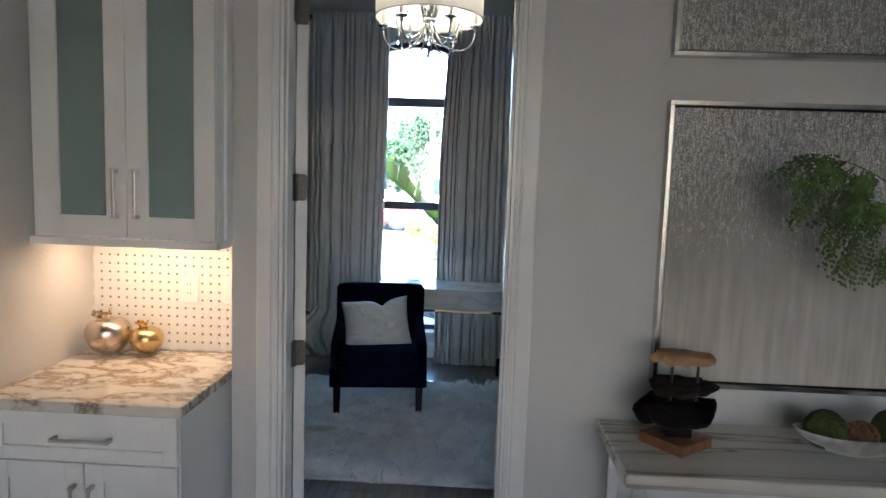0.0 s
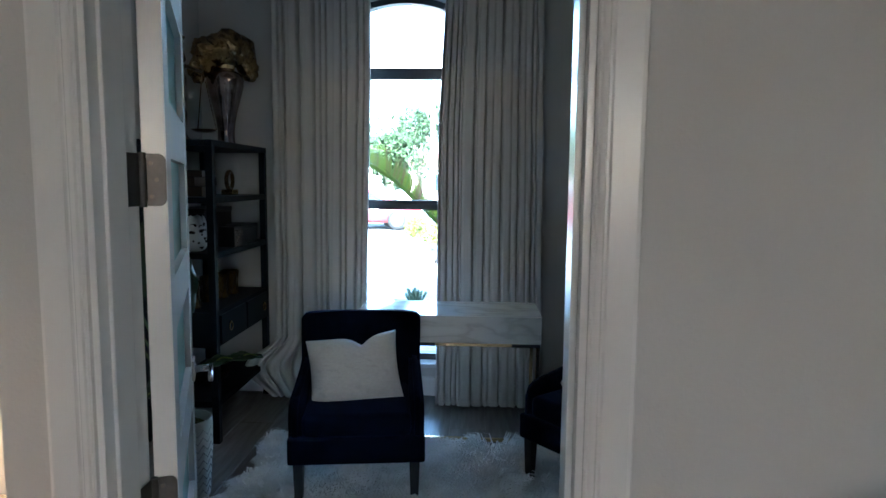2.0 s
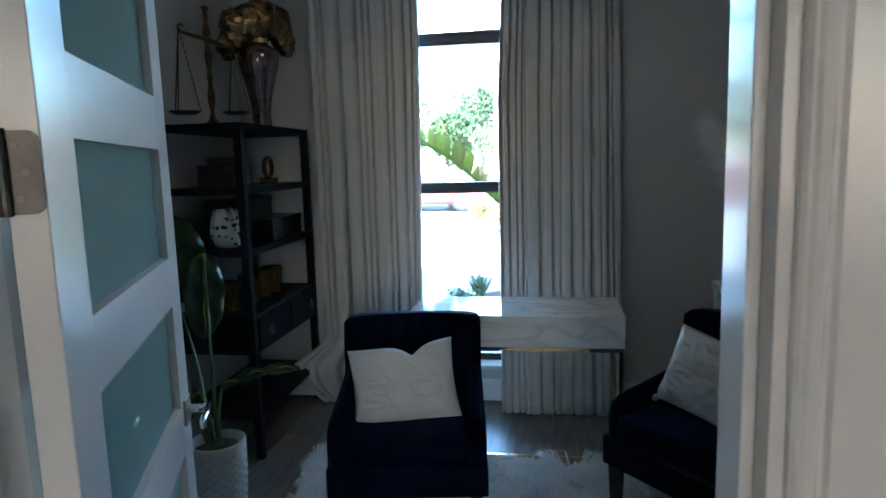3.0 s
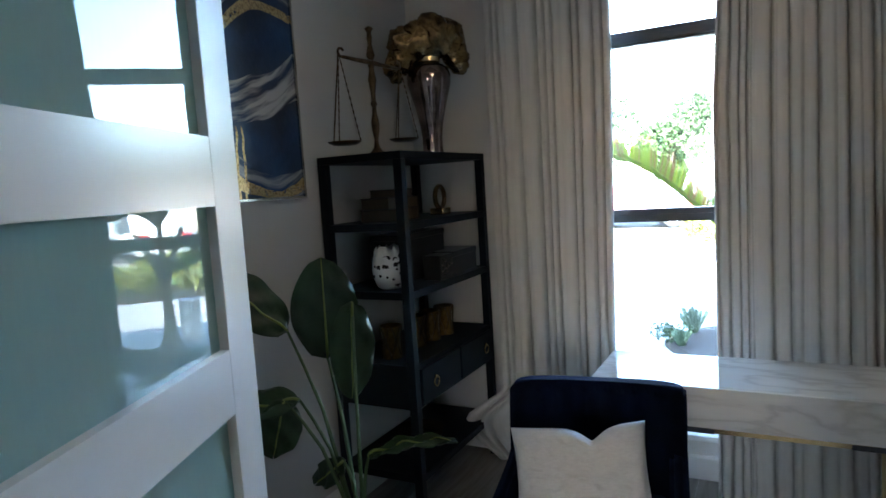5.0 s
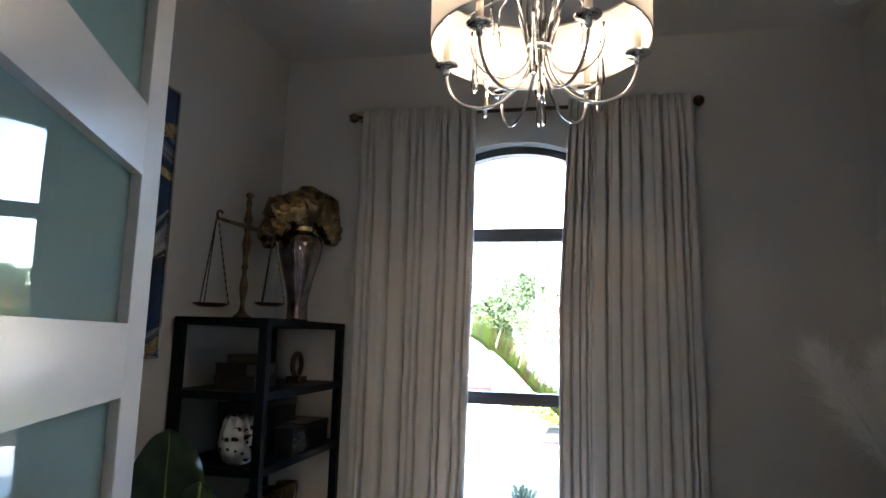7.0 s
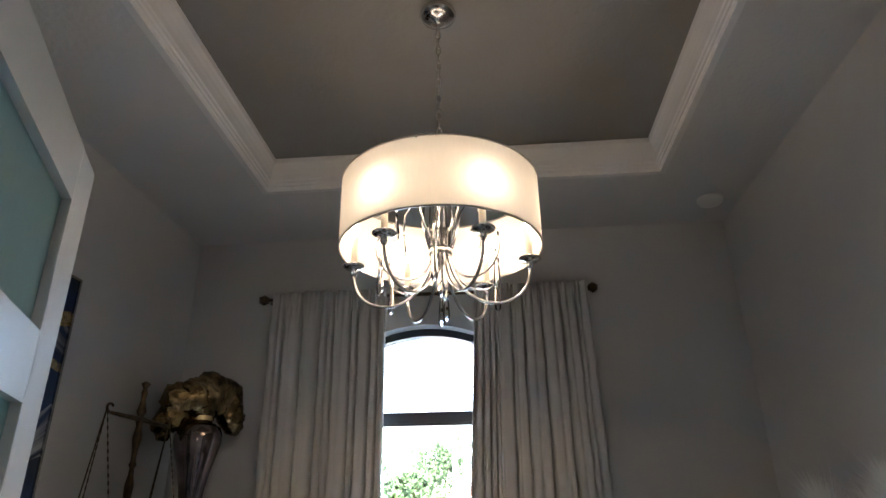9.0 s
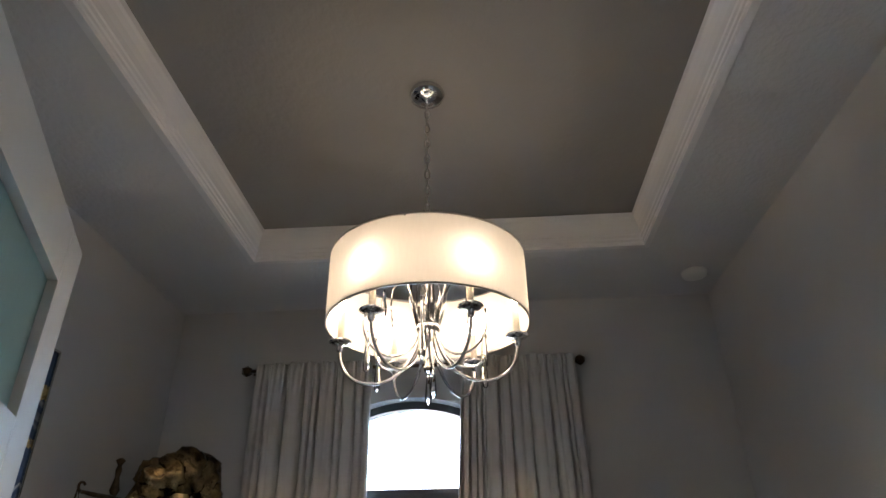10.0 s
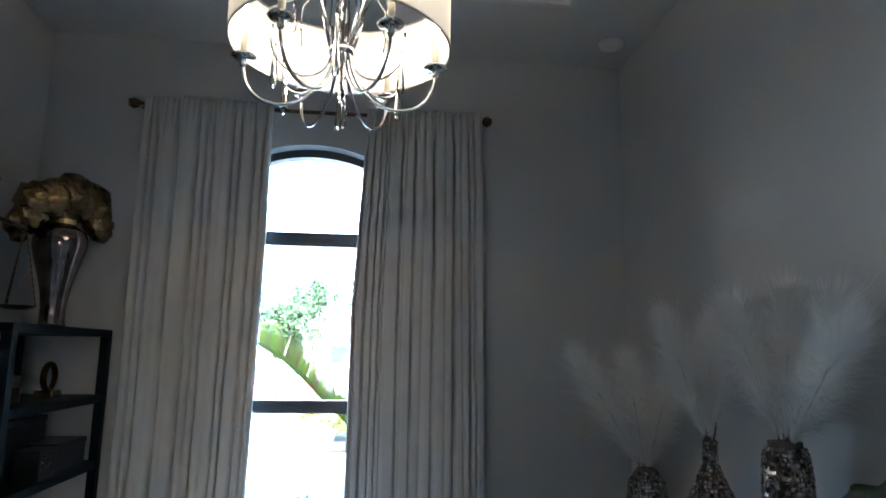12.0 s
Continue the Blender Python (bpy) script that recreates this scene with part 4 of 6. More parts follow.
tube(bm, [(0, -0.225, 0.44), (0, -0.12, 0.44), (0, 0.0, 0.442), (0, 0.12, 0.44), (0, 0.225, 0.44)], [0.007, 0.010, 0.013, 0.010, 0.007], 10)
for s in (-1, 1):
    tube(bm, [(0, s * (0.225 + 0.018 * math.sin(a) * 1.2), 0.44 + 0.018 * (1 - math.cos(a)) - 0.0) for a in [k * math.pi * 1.3 / 10 for k in range(11)]], 0.006, 8)
part("beam", bm, M_OLDBRASS, scales, "", True)
for s, zp in ((-1, 0.04), (1, 0.07)):
    y = s * 0.245
    bm = bmesh.new()
    lathe(bm, [(0.001, 0.0), (0.05, 0.002), (0.072, 0.012), (0.078, 0.018), (0.07, 0.018), (0.05, 0.008), (0.001, 0.006)], 28, (0, y, zp))
    pan = part("pan", bm, M_OLDBRASS, scales, "", True)
    for k in range(3):
        a = 2 * math.pi * k / 3 + 0.5
        p0, p1 = Vector((0, y, 0.46)), Vector((0.074 * math.cos(a), y + 0.074 * math.sin(a), zp + 0.016))
        bm = bmesh.new()
        n = 26
        for i in range(n):
            c = p0.lerp(p1, (i + 0.5) / n)
            bmesh.ops.create_cube(bm, size=1, matrix=Matrix.Translation(c) @ (p1 - p0).to_track_quat("Z", "Y").to_matrix().to_4x4() @ Matrix.Rotation(1.57 * (i % 2), 4, "Z") @ Matrix.Diagonal((0.006, 0.0022, 0.0165, 1)))
        part("chain", bm, M_OLDBRASS, pan)


def book(m, w, d, h, cover):
    t = thing("book", "old cloth-bound book with gilt page edges", "book", "stacked books", m)
    part("page_block", cube(-w / 2 + 0.004, w / 2 - 0.004, -d / 2 + 0.006, d / 2 - 0.005, 0.004, h - 0.004), M_PAPER, t)
    bm = bmesh.new()
    box(bm, -w / 2, w / 2, -d / 2, d / 2, 0, 0.004, 0.001)
    box(bm, -w / 2, w / 2, -d / 2, d / 2, h - 0.004, h, 0.001)
    box(bm, -w / 2, w / 2, d / 2 - 0.005, d / 2, 0.004, h - 0.004)
    part("cover", bm, cover, t)
    return t


book(pose(-1.76, 4.99, 1.452, 0, 0, 6), 0.20, 0.27, 0.06, M_BOOK)
book(pose(-1.765, 5.0, 1.512, 0, 0, -8), 0.18, 0.24, 0.055, M_BOOK)
book(pose(-1.76, 5.01, 1.567, 0, 0, 10), 0.15, 0.20, 0.04, M_BOOK)
orn = thing("ornament", "brass loop ornament on a small block base", "ornament", "", pose(-1.70, 5.42, 1.452))
part("base", cube(-0.04, 0.04, -0.05, 0.05, 0, 0.035, 0.003), M_BRASS, orn)
bm = bmesh.new()
tube(bm, [(0, 0.055 * math.cos(a), 0.095 + 0.06 * math.sin(a)) for a in [k * 2 * math.pi / 24 for k in range(25)]], 0.014, 10)
part("loop", bm, M_OLDBRASS, orn, "", True)


def pierced_pot(m):
    t = thing("ceramic_pot", "white round ceramic pot pierced with dark holes", "pot", "", m)
    bm = bmesh.new()
    lathe(bm, [(0.045, 0), (0.062, 0.01), (0.080, 0.05), (0.086, 0.09), (0.082, 0.13), (0.068, 0.17), (0.056, 0.19)], 44)
    for v in bm.verts:
        if v.co.z > 0.165:
            v.co.z += 0.022 * math.sin(9 * math.atan2(v.co.y, v.co.x))
    part("body", bm, M_WHITEPOT, t, "", True)
    rnd = random.Random(4)
    # the body is whole: flat dark discs paint the shade inside its piercings
    bm = bmesh.new()
    for k in range(60):
        z = rnd.uniform(0.02, 0.165)
        a = rnd.uniform(0, 6.28)
        r = float(np.interp(z, [0, 0.01, 0.05, 0.09, 0.13, 0.17], [0.045, 0.062, 0.08, 0.086, 0.082, 0.068])) + 0.0006
        d = Vector((math.cos(a), math.sin(a), 0))
        bmesh.ops.create_circle(bm, cap_ends=True, segments=9, radius=rnd.uniform(0.006, 0.013), matrix=Matrix.Translation(d * r + Vector((0, 0, z))) @ d.to_track_quat("Z", "Y").to_matrix().to_4x4())
    tagged(part("hole_shade", bm, M_DARK, t, "flat dark discs for the shade inside pierced holes"), "", "", "", "stuff")


pierced_pot(pose(-1.70, 4.855, 1.132))
for (y0, y1, z0, z1, x1) in ((5.0, 5.44, 1.132, 1.375, -1.70), (5.30, 5.60, 1.132, 1.255, -1.58)):
    t = thing("storage_box", "black lidded storage box on the shelf", "box", "black boxes")
    part("body", cube(-1.90, x1, y0, y1, z0, z1 - 0.03, 0.003), M_BLACKWOOD, t)
    part("lid", cube(-1.903, x1 + 0.003, y0 - 0.003, y1 + 0.003, z1 - 0.03, z1, 0.003), M_BLACKWOOD, t)
gem = thing("glitter_box", "small black box with glittering silver chips", "box", "", pose(-1.60, 5.17, 1.132))
part("body", cube(-0.05, 0.05, -0.075, 0.075, 0, 0.125, 0.003), M_BLACKWOOD, gem)
rnd = random.Random(12)
bm = bmesh.new()
for k in range(70):
    box_y, box_z, sz = rnd.uniform(-0.06, 0.06), rnd.uniform(0.02, 0.11), rnd.uniform(0.003, 0.007)
    bmesh.ops.create_cube(bm, size=1, matrix=Matrix.Translation((0.0505, box_y, box_z)) @ Euler((rnd.uniform(0, 3), rnd.uniform(-0.4, 0.4), rnd.uniform(-0.4, 0.4))).to_matrix().to_4x4() @ Matrix.Diagonal((0.002, sz, sz, 1)))
tagged(part("chips", bm, M_MOSAIC, gem, "silver mirror chips"), "", "", "", "stuff")


def gold_cup(m):
    t = thing("gold_cup", "waisted gold mesh candle cup", "candle holder", "gold candle cups", m)
    bm = bmesh.new()
    lathe(bm, [(0.052, 0.0), (0.05, 0.01), (0.043, 0.07), (0.046, 0.12), (0.056, 0.16), (0.053, 0.16), (0.043, 0.12), (0.04, 0.07), (0.045, 0.012)], 26)
    part("body", bm, M_DARKGOLD, t, "", True)
    for s in (0, 1):
        for k in range(6):
            bm = bmesh.new()
            a = k * math.pi / 3
            b = a + (1 if s else -1) * 0.9
            tube(bm, [(0.055 * math.cos(a), 0.055 * math.sin(a), 0.004), (0.049 * math.cos((a + b) / 2), 0.049 * math.sin((a + b) / 2), 0.08), (0.058 * math.cos(b), 0.058 * math.sin(b), 0.157)], 0.003, 6)
            part("wire", bm, M_OLDBRASS, t)
    return t


for x, y in ((-1.73, 4.87), (-1.72, 5.10), (-1.71, 5.24), (-1.70, 5.38)):
    gold_cup(pose(x, y, 0.785))
basket = thing("basket", "dark woven bowl on the lowest shelf", "bowl", "", pose(-1.74, 5.1, 0.255))
bm = bmesh.new()
lathe(bm, [(0.06, 0), (0.11, 0.03), (0.13, 0.08), (0.122, 0.08), (0.1, 0.035), (0.02, 0.012)], 26)
part("body", bm, M_DRIFT2, basket, "", True)

# ---- study: plants ----
def leaf_blade(bm_blade, bm_rib, root, tip, up, width, droop, cup=0.12):
    """A broad leaf from root to tip; up: the way its face looks."""
    root, tip, up = Vector(root), Vector(tip), Vector(up).normalized()
    ax = tip - root
    side = ax.cross(up).normalized()
    up = side.cross(ax).normalized()
    n, mlen = 20, ax.length
    rows, rib = [], []
    for i in range(n + 1):
        s = i / n
        c = root + ax * s - up * droop * s * s * mlen
        w = width / 2 * (math.sin(math.pi * min(1, s * 0.93 + 0.05)) ** 0.62) if 0 < i < n else 0.004
        rows.append([c + side * w * k + up * (cup * w * k * k + 0.012 * math.sin(s * 17 + 5 * k)) for k in (-1, -0.66, -0.33, 0, 0.33, 0.66, 1)])
        rib.append(c + up * (0.012 * math.sin(s * 17) + 0.002))
    loft(bm_blade, rows, False, False)
    tube(bm_rib, rib, [0.006 * (1 - 0.7 * i / n) for i in range(n + 1)], 6)


def broad_plant(name_label, m, leaves, pot_r, pot_h, stem_base):
    t = thing("potted_plant", name_label, "plant", "", m)
    bm = bmesh.new()
    lathe(bm, [(pot_r * 0.78, 0), (pot_r * 0.84, 0.01), (pot_r * 0.98, pot_h * 0.6), (pot_r, pot_h - 0.01), (pot_r * 0.98, pot_h), (pot_r * 0.9, pot_h), (pot_r * 0.88, pot_h - 0.05)], 40)
    pot = part("pot", bm, M_POT, t, "white ceramic pot with a carved chevron pattern", True)
    bm = bmesh.new()
    for k in range(26):
        a = 2 * math.pi * k / 26
        for j in range(9):
            z0 = 0.03 + j * (pot_h - 0.06) / 9
            sgn = 1 if k % 2 else -1
            pts = []
            for q in (0.0, 1.0):
                zz = z0 + (q if sgn > 0 else 1 - q) * 0.03
                r = pot_r * (0.84 + 0.14 * min(1, zz / (pot_h * 0.6)) + 0.02 * max(0, (zz - pot_h * 0.6) / pot_h)) + 0.0008
                aa = a + q * 2 * math.pi / 26
                pts.append((r * math.cos(aa), r * math.sin(aa), zz))
            tube(bm, pts, 0.0022, 4)
    part("carving", bm, M_POTLINE, pot)
    bm = bmesh.new()
    lathe(bm, [(pot_r * 0.9, pot_h - 0.045), (pot_r * 0.5, pot_h - 0.02), (0.004, pot_h - 0.012)], 24)
    for v in bm.verts:
        v.co.z += 0.012 * noise.noise(v.co * 40)
    part("moss", bm, M_MOSS, pot)
    for root, tip, up, width, droop in leaves:
        b1, b2 = bmesh.new(), bmesh.new()
        leaf_blade(b1, b2, root, tip, up, width, droop)
        leaf = part("leaf", b1, M_LEAF, t, "", True)
        mod = leaf.modifiers.new("thickness", "SOLIDIFY")
        mod.thickness = 0.0016
        part("rib", b2, M_RIB, leaf, "pale yellow-green midrib", True)
        bm = bmesh.new()
        b = Vector((root[0] * 0.12, root[1] * 0.12, pot_h - 0.03))
        r = Vector(root)
        midp = b.lerp(r, 0.55) + Vector((r.x * -0.10, r.y * -0.10, 0.03))
        tube(bm, [b, b.lerp(midp, 0.5) + Vector((0, 0, 0.01)), midp, midp.lerp(r, 0.5) + Vector((0, 0, 0.008)), r], [0.009, 0.008, 0.007, 0.006, 0.005], 8)
        part("stem", bm, M_STEM, t, "", True)
    return t


broad_plant("broad-leaved green plant in a patterned white pot", pose(-1.43, 4.12, 0), [
    ((-0.205, 0.13, 0.96), (-0.19, 0.12, 1.355), (0.75, -0.9, 0.12), 0.262, 0.10),
    ((-0.33, 0.05, 1.08), (-0.52, -0.16, 1.36), (0.8, -0.5, 0.4), 0.20, 0.12),
    ((-0.06, 0.12, 1.19), (-0.08, 0.10, 0.82), (0.7, -0.75, 0.15), 0.172, -0.06),
    ((-0.20, -0.06, 0.85), (-0.50, -0.30, 0.86), (0.4, -0.4, 0.85), 0.16, 0.25),
    ((-0.24, -0.10, 0.86), (-0.30, -0.12, 0.63), (0.8, -0.8, 0.3), 0.17, 0.05),
    ((0.02, 0.04, 0.62), (0.28, 0.15, 0.76), (-0.1, -0.25, 0.95), 0.09, 0.35),
    ((-0.05, -0.02, 0.62), (-0.20, -0.02, 0.50), (0.6, -0.7, 0.5), 0.10, 0.05),
], 0.118, 0.40, 0)

# ---- study: wall art and smoke detector ----
art = thing("wall_art", "blue abstract canvas with gold rings in a silver frame", "painting", "", pose(LX, 4.602, 1.592))
part("canvas", cube(0.006, 0.032, -0.90, -0.012, 0.012, 1.175), M_BLUEART, art)
for a in ((0.0, 0.042, -0.912, 0.0, 0.0, 0.011), (0.0, 0.042, -0.912, 0.0, 1.176, 1.187), (0.0, 0.042, -0.011, 0.0, 0.011, 1.176), (0.0, 0.042, -0.912, -0.901, 0.011, 1.176)):
    part("frame", cube(*a, 0.001), M_SILVERFRAME, art)
smoke = thing("smoke_detector", "round white smoke detector on the ceiling", "smoke detector", "", pose(1.09, 5.385, CZ))
bm = bmesh.new()
lathe(bm, [(0.07, 0.0), (0.07, -0.012), (0.062, -0.03), (0.03, -0.037), (0.002, -0.037)], 32)
part("cover", bm, M_PLASTIC, smoke, "", True)

# ---- study: white console with mosaic vases ----
con = thing("console_table", "white painted console table along the study wall", "table")
C0, C1, CY0, CY1 = 0.86, RX - 0.02, 3.55, 5.30
part("tabletop", cube(C0, C1, CY0, CY1, 0.83, 0.87, 0.003), M_TRIM, con)
for x in (C0 + 0.01, C1 - 0.06):
    for y in (CY0 + 0.01, CY1 - 0.06):
        part("leg", cube(x, x + 0.05, y, y + 0.05, 0, 0.83, 0.003), M_TRIM, con)
part("shelf", cube(C0 + 0.01, C1 - 0.01, CY0 + 0.06, CY1 - 0.06, 0.60, 0.63, 0.002), M_TRIM, con)


def mosaic_vase(m, profile, plumes, seed):
    t = thing("mosaic_vase", "mirror mosaic vase holding dried pampas plumes", "vase", "mosaic vases on the console", m)
    bm = bmesh.new()
    lathe(bm, [(r - 0.003, z) for r, z in profile], 24)
    part("body", bm, M_CHIPGROUT, t, "dark grout between the chips", True)
    rnd = random.Random(seed)
    zs = [z for r, z in profile]
    rs = [r for r, z in profile]
    bm = bmesh.new()
    z = 0.012
    while z < zs[-1] - 0.01:
        r = float(np.interp(z, zs, rs))
        n = max(8, int(2 * math.pi * r / 0.0145))
        for k in range(n):
            a = 2 * math.pi * (k + 0.5 * rnd.random()) / n
            dr = float(np.interp(z + 0.01, zs, rs)) - float(np.interp(z - 0.01, zs, rs))
            d = Vector((math.cos(a), math.sin(a), -dr / 0.02)).normalized() + Vector([rnd.uniform(-0.45, 0.45) for _ in range(3)])
            bmesh.ops.create_cube(bm, size=1, matrix=Matrix.Translation((r * math.cos(a), r * math.sin(a), z)) @ d.to_track_quat("Z", "Y").to_matrix().to_4x4() @ Matrix.Diagonal((0.0128, 0.0118, 0.003, 1)))
        z += 0.0135
    tagged(part("mosaic", bm, M_MOSAIC, t, "silver mirror chips"), "", "", "", "stuff")
    top = zs[-1]
    for (tx, ty, tz, wide) in plumes:
        tipv = Vector((tx, ty, tz))
        b = Vector((0, 0, top - 0.05))
        bm = bmesh.new()
        bend = Vector((tx * 0.15, ty * 0.15, 0.12))
        tube(bm, [b, b.lerp(tipv, 0.3) + bend * 0.3, b.lerp(tipv, 0.6) + bend * 0.4], 0.0022, 5)
        stem = part("stem", bm, M_TWIG, t)
        rg = np.random.default_rng(seed * 10 + int(100 * tx) + 50)
        n = 7500
        s = rg.uniform(0.10, 1, n)
        axis = np.array(tipv - b)
        c = np.array(b) + s[:, None] * axis + (np.sin(s * 3.14) * 0.3)[:, None] * np.array(bend)
        w = wide * np.sin(np.clip((s - 0.08) / 0.98, 0, 1) * 3.0) ** 0.8
        off = rg.normal(0, 0.56, (n, 3)) * w[:, None]
        p0 = c + off * 0.30
        p1 = p0 + off * 0.6 + axis / np.linalg.norm(axis) * rg.uniform(0.03, 0.08, n)[:, None]
        sd = np.cross(p1 - p0, rg.normal(0, 1, (n, 3)))
        sd /= np.linalg.norm(sd, axis=1)[:, None] + 1e-9
        vt = np.stack([p0 - sd * 0.0005, p0 + sd * 0.0005, p1], 1).reshape(-1, 3)
        me = bpy.data.meshes.new("plume")
        me.from_pydata(vt.tolist(), [], np.arange(3 * n).reshape(-1, 3).tolist())
        me.materials.append(M_PAMPAS)
        pl = new("plume", me)
        pl.parent = t
        tagged(pl, "feathery pale plume")
    bm = bmesh.new()
    for k in range(5):
        a = rnd.uniform(0, 6.28)
        tube(bm, [(0.012 * math.cos(a), 0.012 * math.sin(a), top - 0.02), (0.03 * math.cos(a), 0.03 * math.sin(a), top + rnd.uniform(0.04, 0.10))], 0.0018, 5)
    part("twig", bm, M_TWIG, t)
    return t


mosaic_vase(pose(1.10, 5.14, 0.87), [(0.06, 0), (0.085, 0.07), (0.09, 0.17), (0.08, 0.24), (0.05, 0.285), (0.046, 0.30)], [(-0.30, 0.10, 0.82, 0.15), (-0.10, -0.05, 0.80, 0.15), (0.0, -0.30, 0.76, 0.14)], 1)
mosaic_vase(pose(1.08, 4.52, 0.87), [(0.07, 0), (0.10, 0.08), (0.105, 0.19), (0.085, 0.29), (0.045, 0.38), (0.026, 0.43), (0.026, 0.50), (0.031, 0.51)], [(-0.14, 0.05, 0.97, 0.12), (0.02, -0.02, 0.95, 0.12)], 2)
mosaic_vase(pose(1.10, 4.10, 0.87), [(0.055, 0), (0.066, 0.05), (0.07, 0.25), (0.072, 0.45), (0.066, 0.52), (0.052, 0.55), (0.054, 0.56)], [(-0.10, 0.12, 1.0, 0.12), (0.05, 0.0, 1.02, 0.12), (0.05, -0.22, 0.98, 0.12), (-0.02, -0.36, 0.90, 0.11)], 3)
broad_plant("broad-leaved green plant in a white pot on the console", pose(1.02, 3.80, 0.87), [
    ((-0.16, -0.02, 0.405), (-0.02, 0.26, 0.35), (-0.2, -0.3, 0.9), 0.15, 0.25),
    ((0.02, 0.05, 0.40), (0.10, -0.14, 0.52), (-0.5, -0.3, 0.7), 0.12, 0.2),
], 0.09, 0.2, 0)

# ---- study: chandelier ----
ch = thing("chandelier", "chrome chandelier in a white drum shade with crystal drops", "chandelier", "", pose(-0.312, 4.0, 0))
bm = bmesh.new()
lathe(bm, [(0.004, TZ), (0.066, TZ), (0.07, TZ - 0.012), (0.064, TZ - 0.03), (0.045, TZ - 0.036), (0.014, TZ - 0.05), (0.008, TZ - 0.06)], 36)
part("canopy", bm, M_CHROME, ch, "", True)
z = TZ - 0.06
k = 0
while z > 2.90:
    bm = bmesh.new()
    pts = []
    for i in range(17):
        a = 2 * math.pi * i / 16
        u, w = 0.0085 * math.cos(a), 0.022 * math.sin(a)
        pts.append((u, 0, z - 0.02 + w) if k % 2 else (0, u, z - 0.02 + w))
    tube(bm, pts, 0.0024, 6)
    part("link", bm, M_NICKEL, ch, "", True)
    z -= 0.036
    k += 1
SB, ST, SR = 2.588, 2.820, 0.329
bm = bmesh.new()
lathe(bm, [(SR, SB), (SR, ST)], 96, (0, 0, 0), False)
shade = part("shade", bm, M_SHADE, ch, "white silk drum shade", True)
for z in (SB, ST):
    bm = bmesh.new()
    lathe(bm, [(SR + 0.0015, z - 0.003), (SR + 0.0015, z + 0.003), (SR - 0.003, z + 0.003), (SR - 0.003, z - 0.003), (SR + 0.0015, z - 0.003)], 96, (0, 0, 0), False)
    part("shade_ring", bm, M_NICKEL, ch)
for k in range(3):
    a = 2 * math.pi * k / 3 + 0.4
    bm = bmesh.new()
    tube(bm, [(0, 0, ST - 0.005), (SR * math.cos(a), SR * math.sin(a), ST - 0.005)], 0.003, 6)
    part("spoke", bm, M_CHROME, ch)
bm = bmesh.new()
lathe(bm, [(0.004, 2.92), (0.008, 2.91), (0.008, 2.80), (0.02, 2.79), (0.007, 2.76), (0.007, 2.62), (0.02, 2.605), (0.038, 2.598), (0.040, 2.572), (0.026, 2.564), (0.012, 2.545), (0.006, 2.53), (0.002, 2.52)], 24)
part("column", bm, M_CHROME, ch, "", True)
for k in range(6):
    a = 2 * math.pi * k / 6
    d, r = Vector((math.cos(a), math.sin(a), 0)), 0.285
    bm = bmesh.new()
    pts = []
    for i in range(25):
        s = i / 24
        pts.append(d * (0.155 + 0.13 * math.cos(math.pi * (1 - s))) + Vector((0, 0, 2.60 - 0.075 * s - 0.158 * math.sin(math.pi * s) ** 0.9)))
    pts = [d * 0.03 + Vector((0, 0, 2.66))] + pts
    tube(bm, pts, 0.0055, 10)
    arm = part("arm", bm, M_CHROME, ch, "", True)
    bm = bmesh.new()
    c = d * r
    lathe(bm, [(0.008, 2.513), (0.012, 2.523), (0.009, 2.535), (0.03, 2.539), (0.038, 2.545), (0.036, 2.549), (0.012, 2.545), (0.012, 2.558)], 24, (c.x, c.y, 0))
    part("cup", bm, M_CHROME, arm, "", True)
    bm = bmesh.new()
    lathe(bm, [(0.0105, 2.548), (0.0105, 2.648), (0.004, 2.651)], 16, (c.x, c.y, 0))
    part("candle", bm, M_CANDLE, arm, "ivory candle sleeve", True)
    bm = bmesh.new()
    lathe(bm, [(0.005, 2.651), (0.012, 2.673), (0.013, 2.683), (0.008, 2.705), (0.002, 2.718)], 14, (c.x, c.y, 0))
    bulb_mesh = part("bulb", bm, M_BULB, arm, "lit flame bulb", True)
    bulb_mesh.visible_shadow = False
    # thin upper scroll that ends in a hook with a crystal
    e = Vector((math.cos(a + 0.52), math.sin(a + 0.52), 0))
    bm = bmesh.new()
    tube(bm, [e * 0.03 + Vector((0, 0, 2.58))] + [e * (0.125 - 0.095 * math.cos(math.pi * s * 1.1)) + Vector((0, 0, 2.58 - 0.11 * math.sin(math.pi * s * 1.05))) for s in [i / 16 for i in range(1, 17)]], 0.0038, 8)
    tube(bm, [e * 0.036 + Vector((0, 0, 2.60)), e * 0.075 + Vector((0, 0, 2.74)), e * 0.11 + Vector((0, 0, 2.80)), e * 0.15 + Vector((0, 0, 2.76)), e * 0.155 + Vector((0, 0, 2.70))], 0.0038, 8)
    scroll = part("scroll", bm, M_CHROME, ch, "", True)
    for rr, zt, ln in ((0.155, 2.69, 0.09), (0.205, 2.545, 0.13)):
        bm = bmesh.new()
        lathe(bm, [(0.001, zt), (0.005, zt - 0.01), (0.004, zt - 0.02), (0.0115, zt - ln + 0.02), (0.009, zt - ln), (0.002, zt - ln - 0.006)], 6, (e.x * rr, e.y * rr, 0))
        part("crystal", bm, M_CRYSTAL, scroll, "clear cut crystal drop")
bm = bmesh.new()
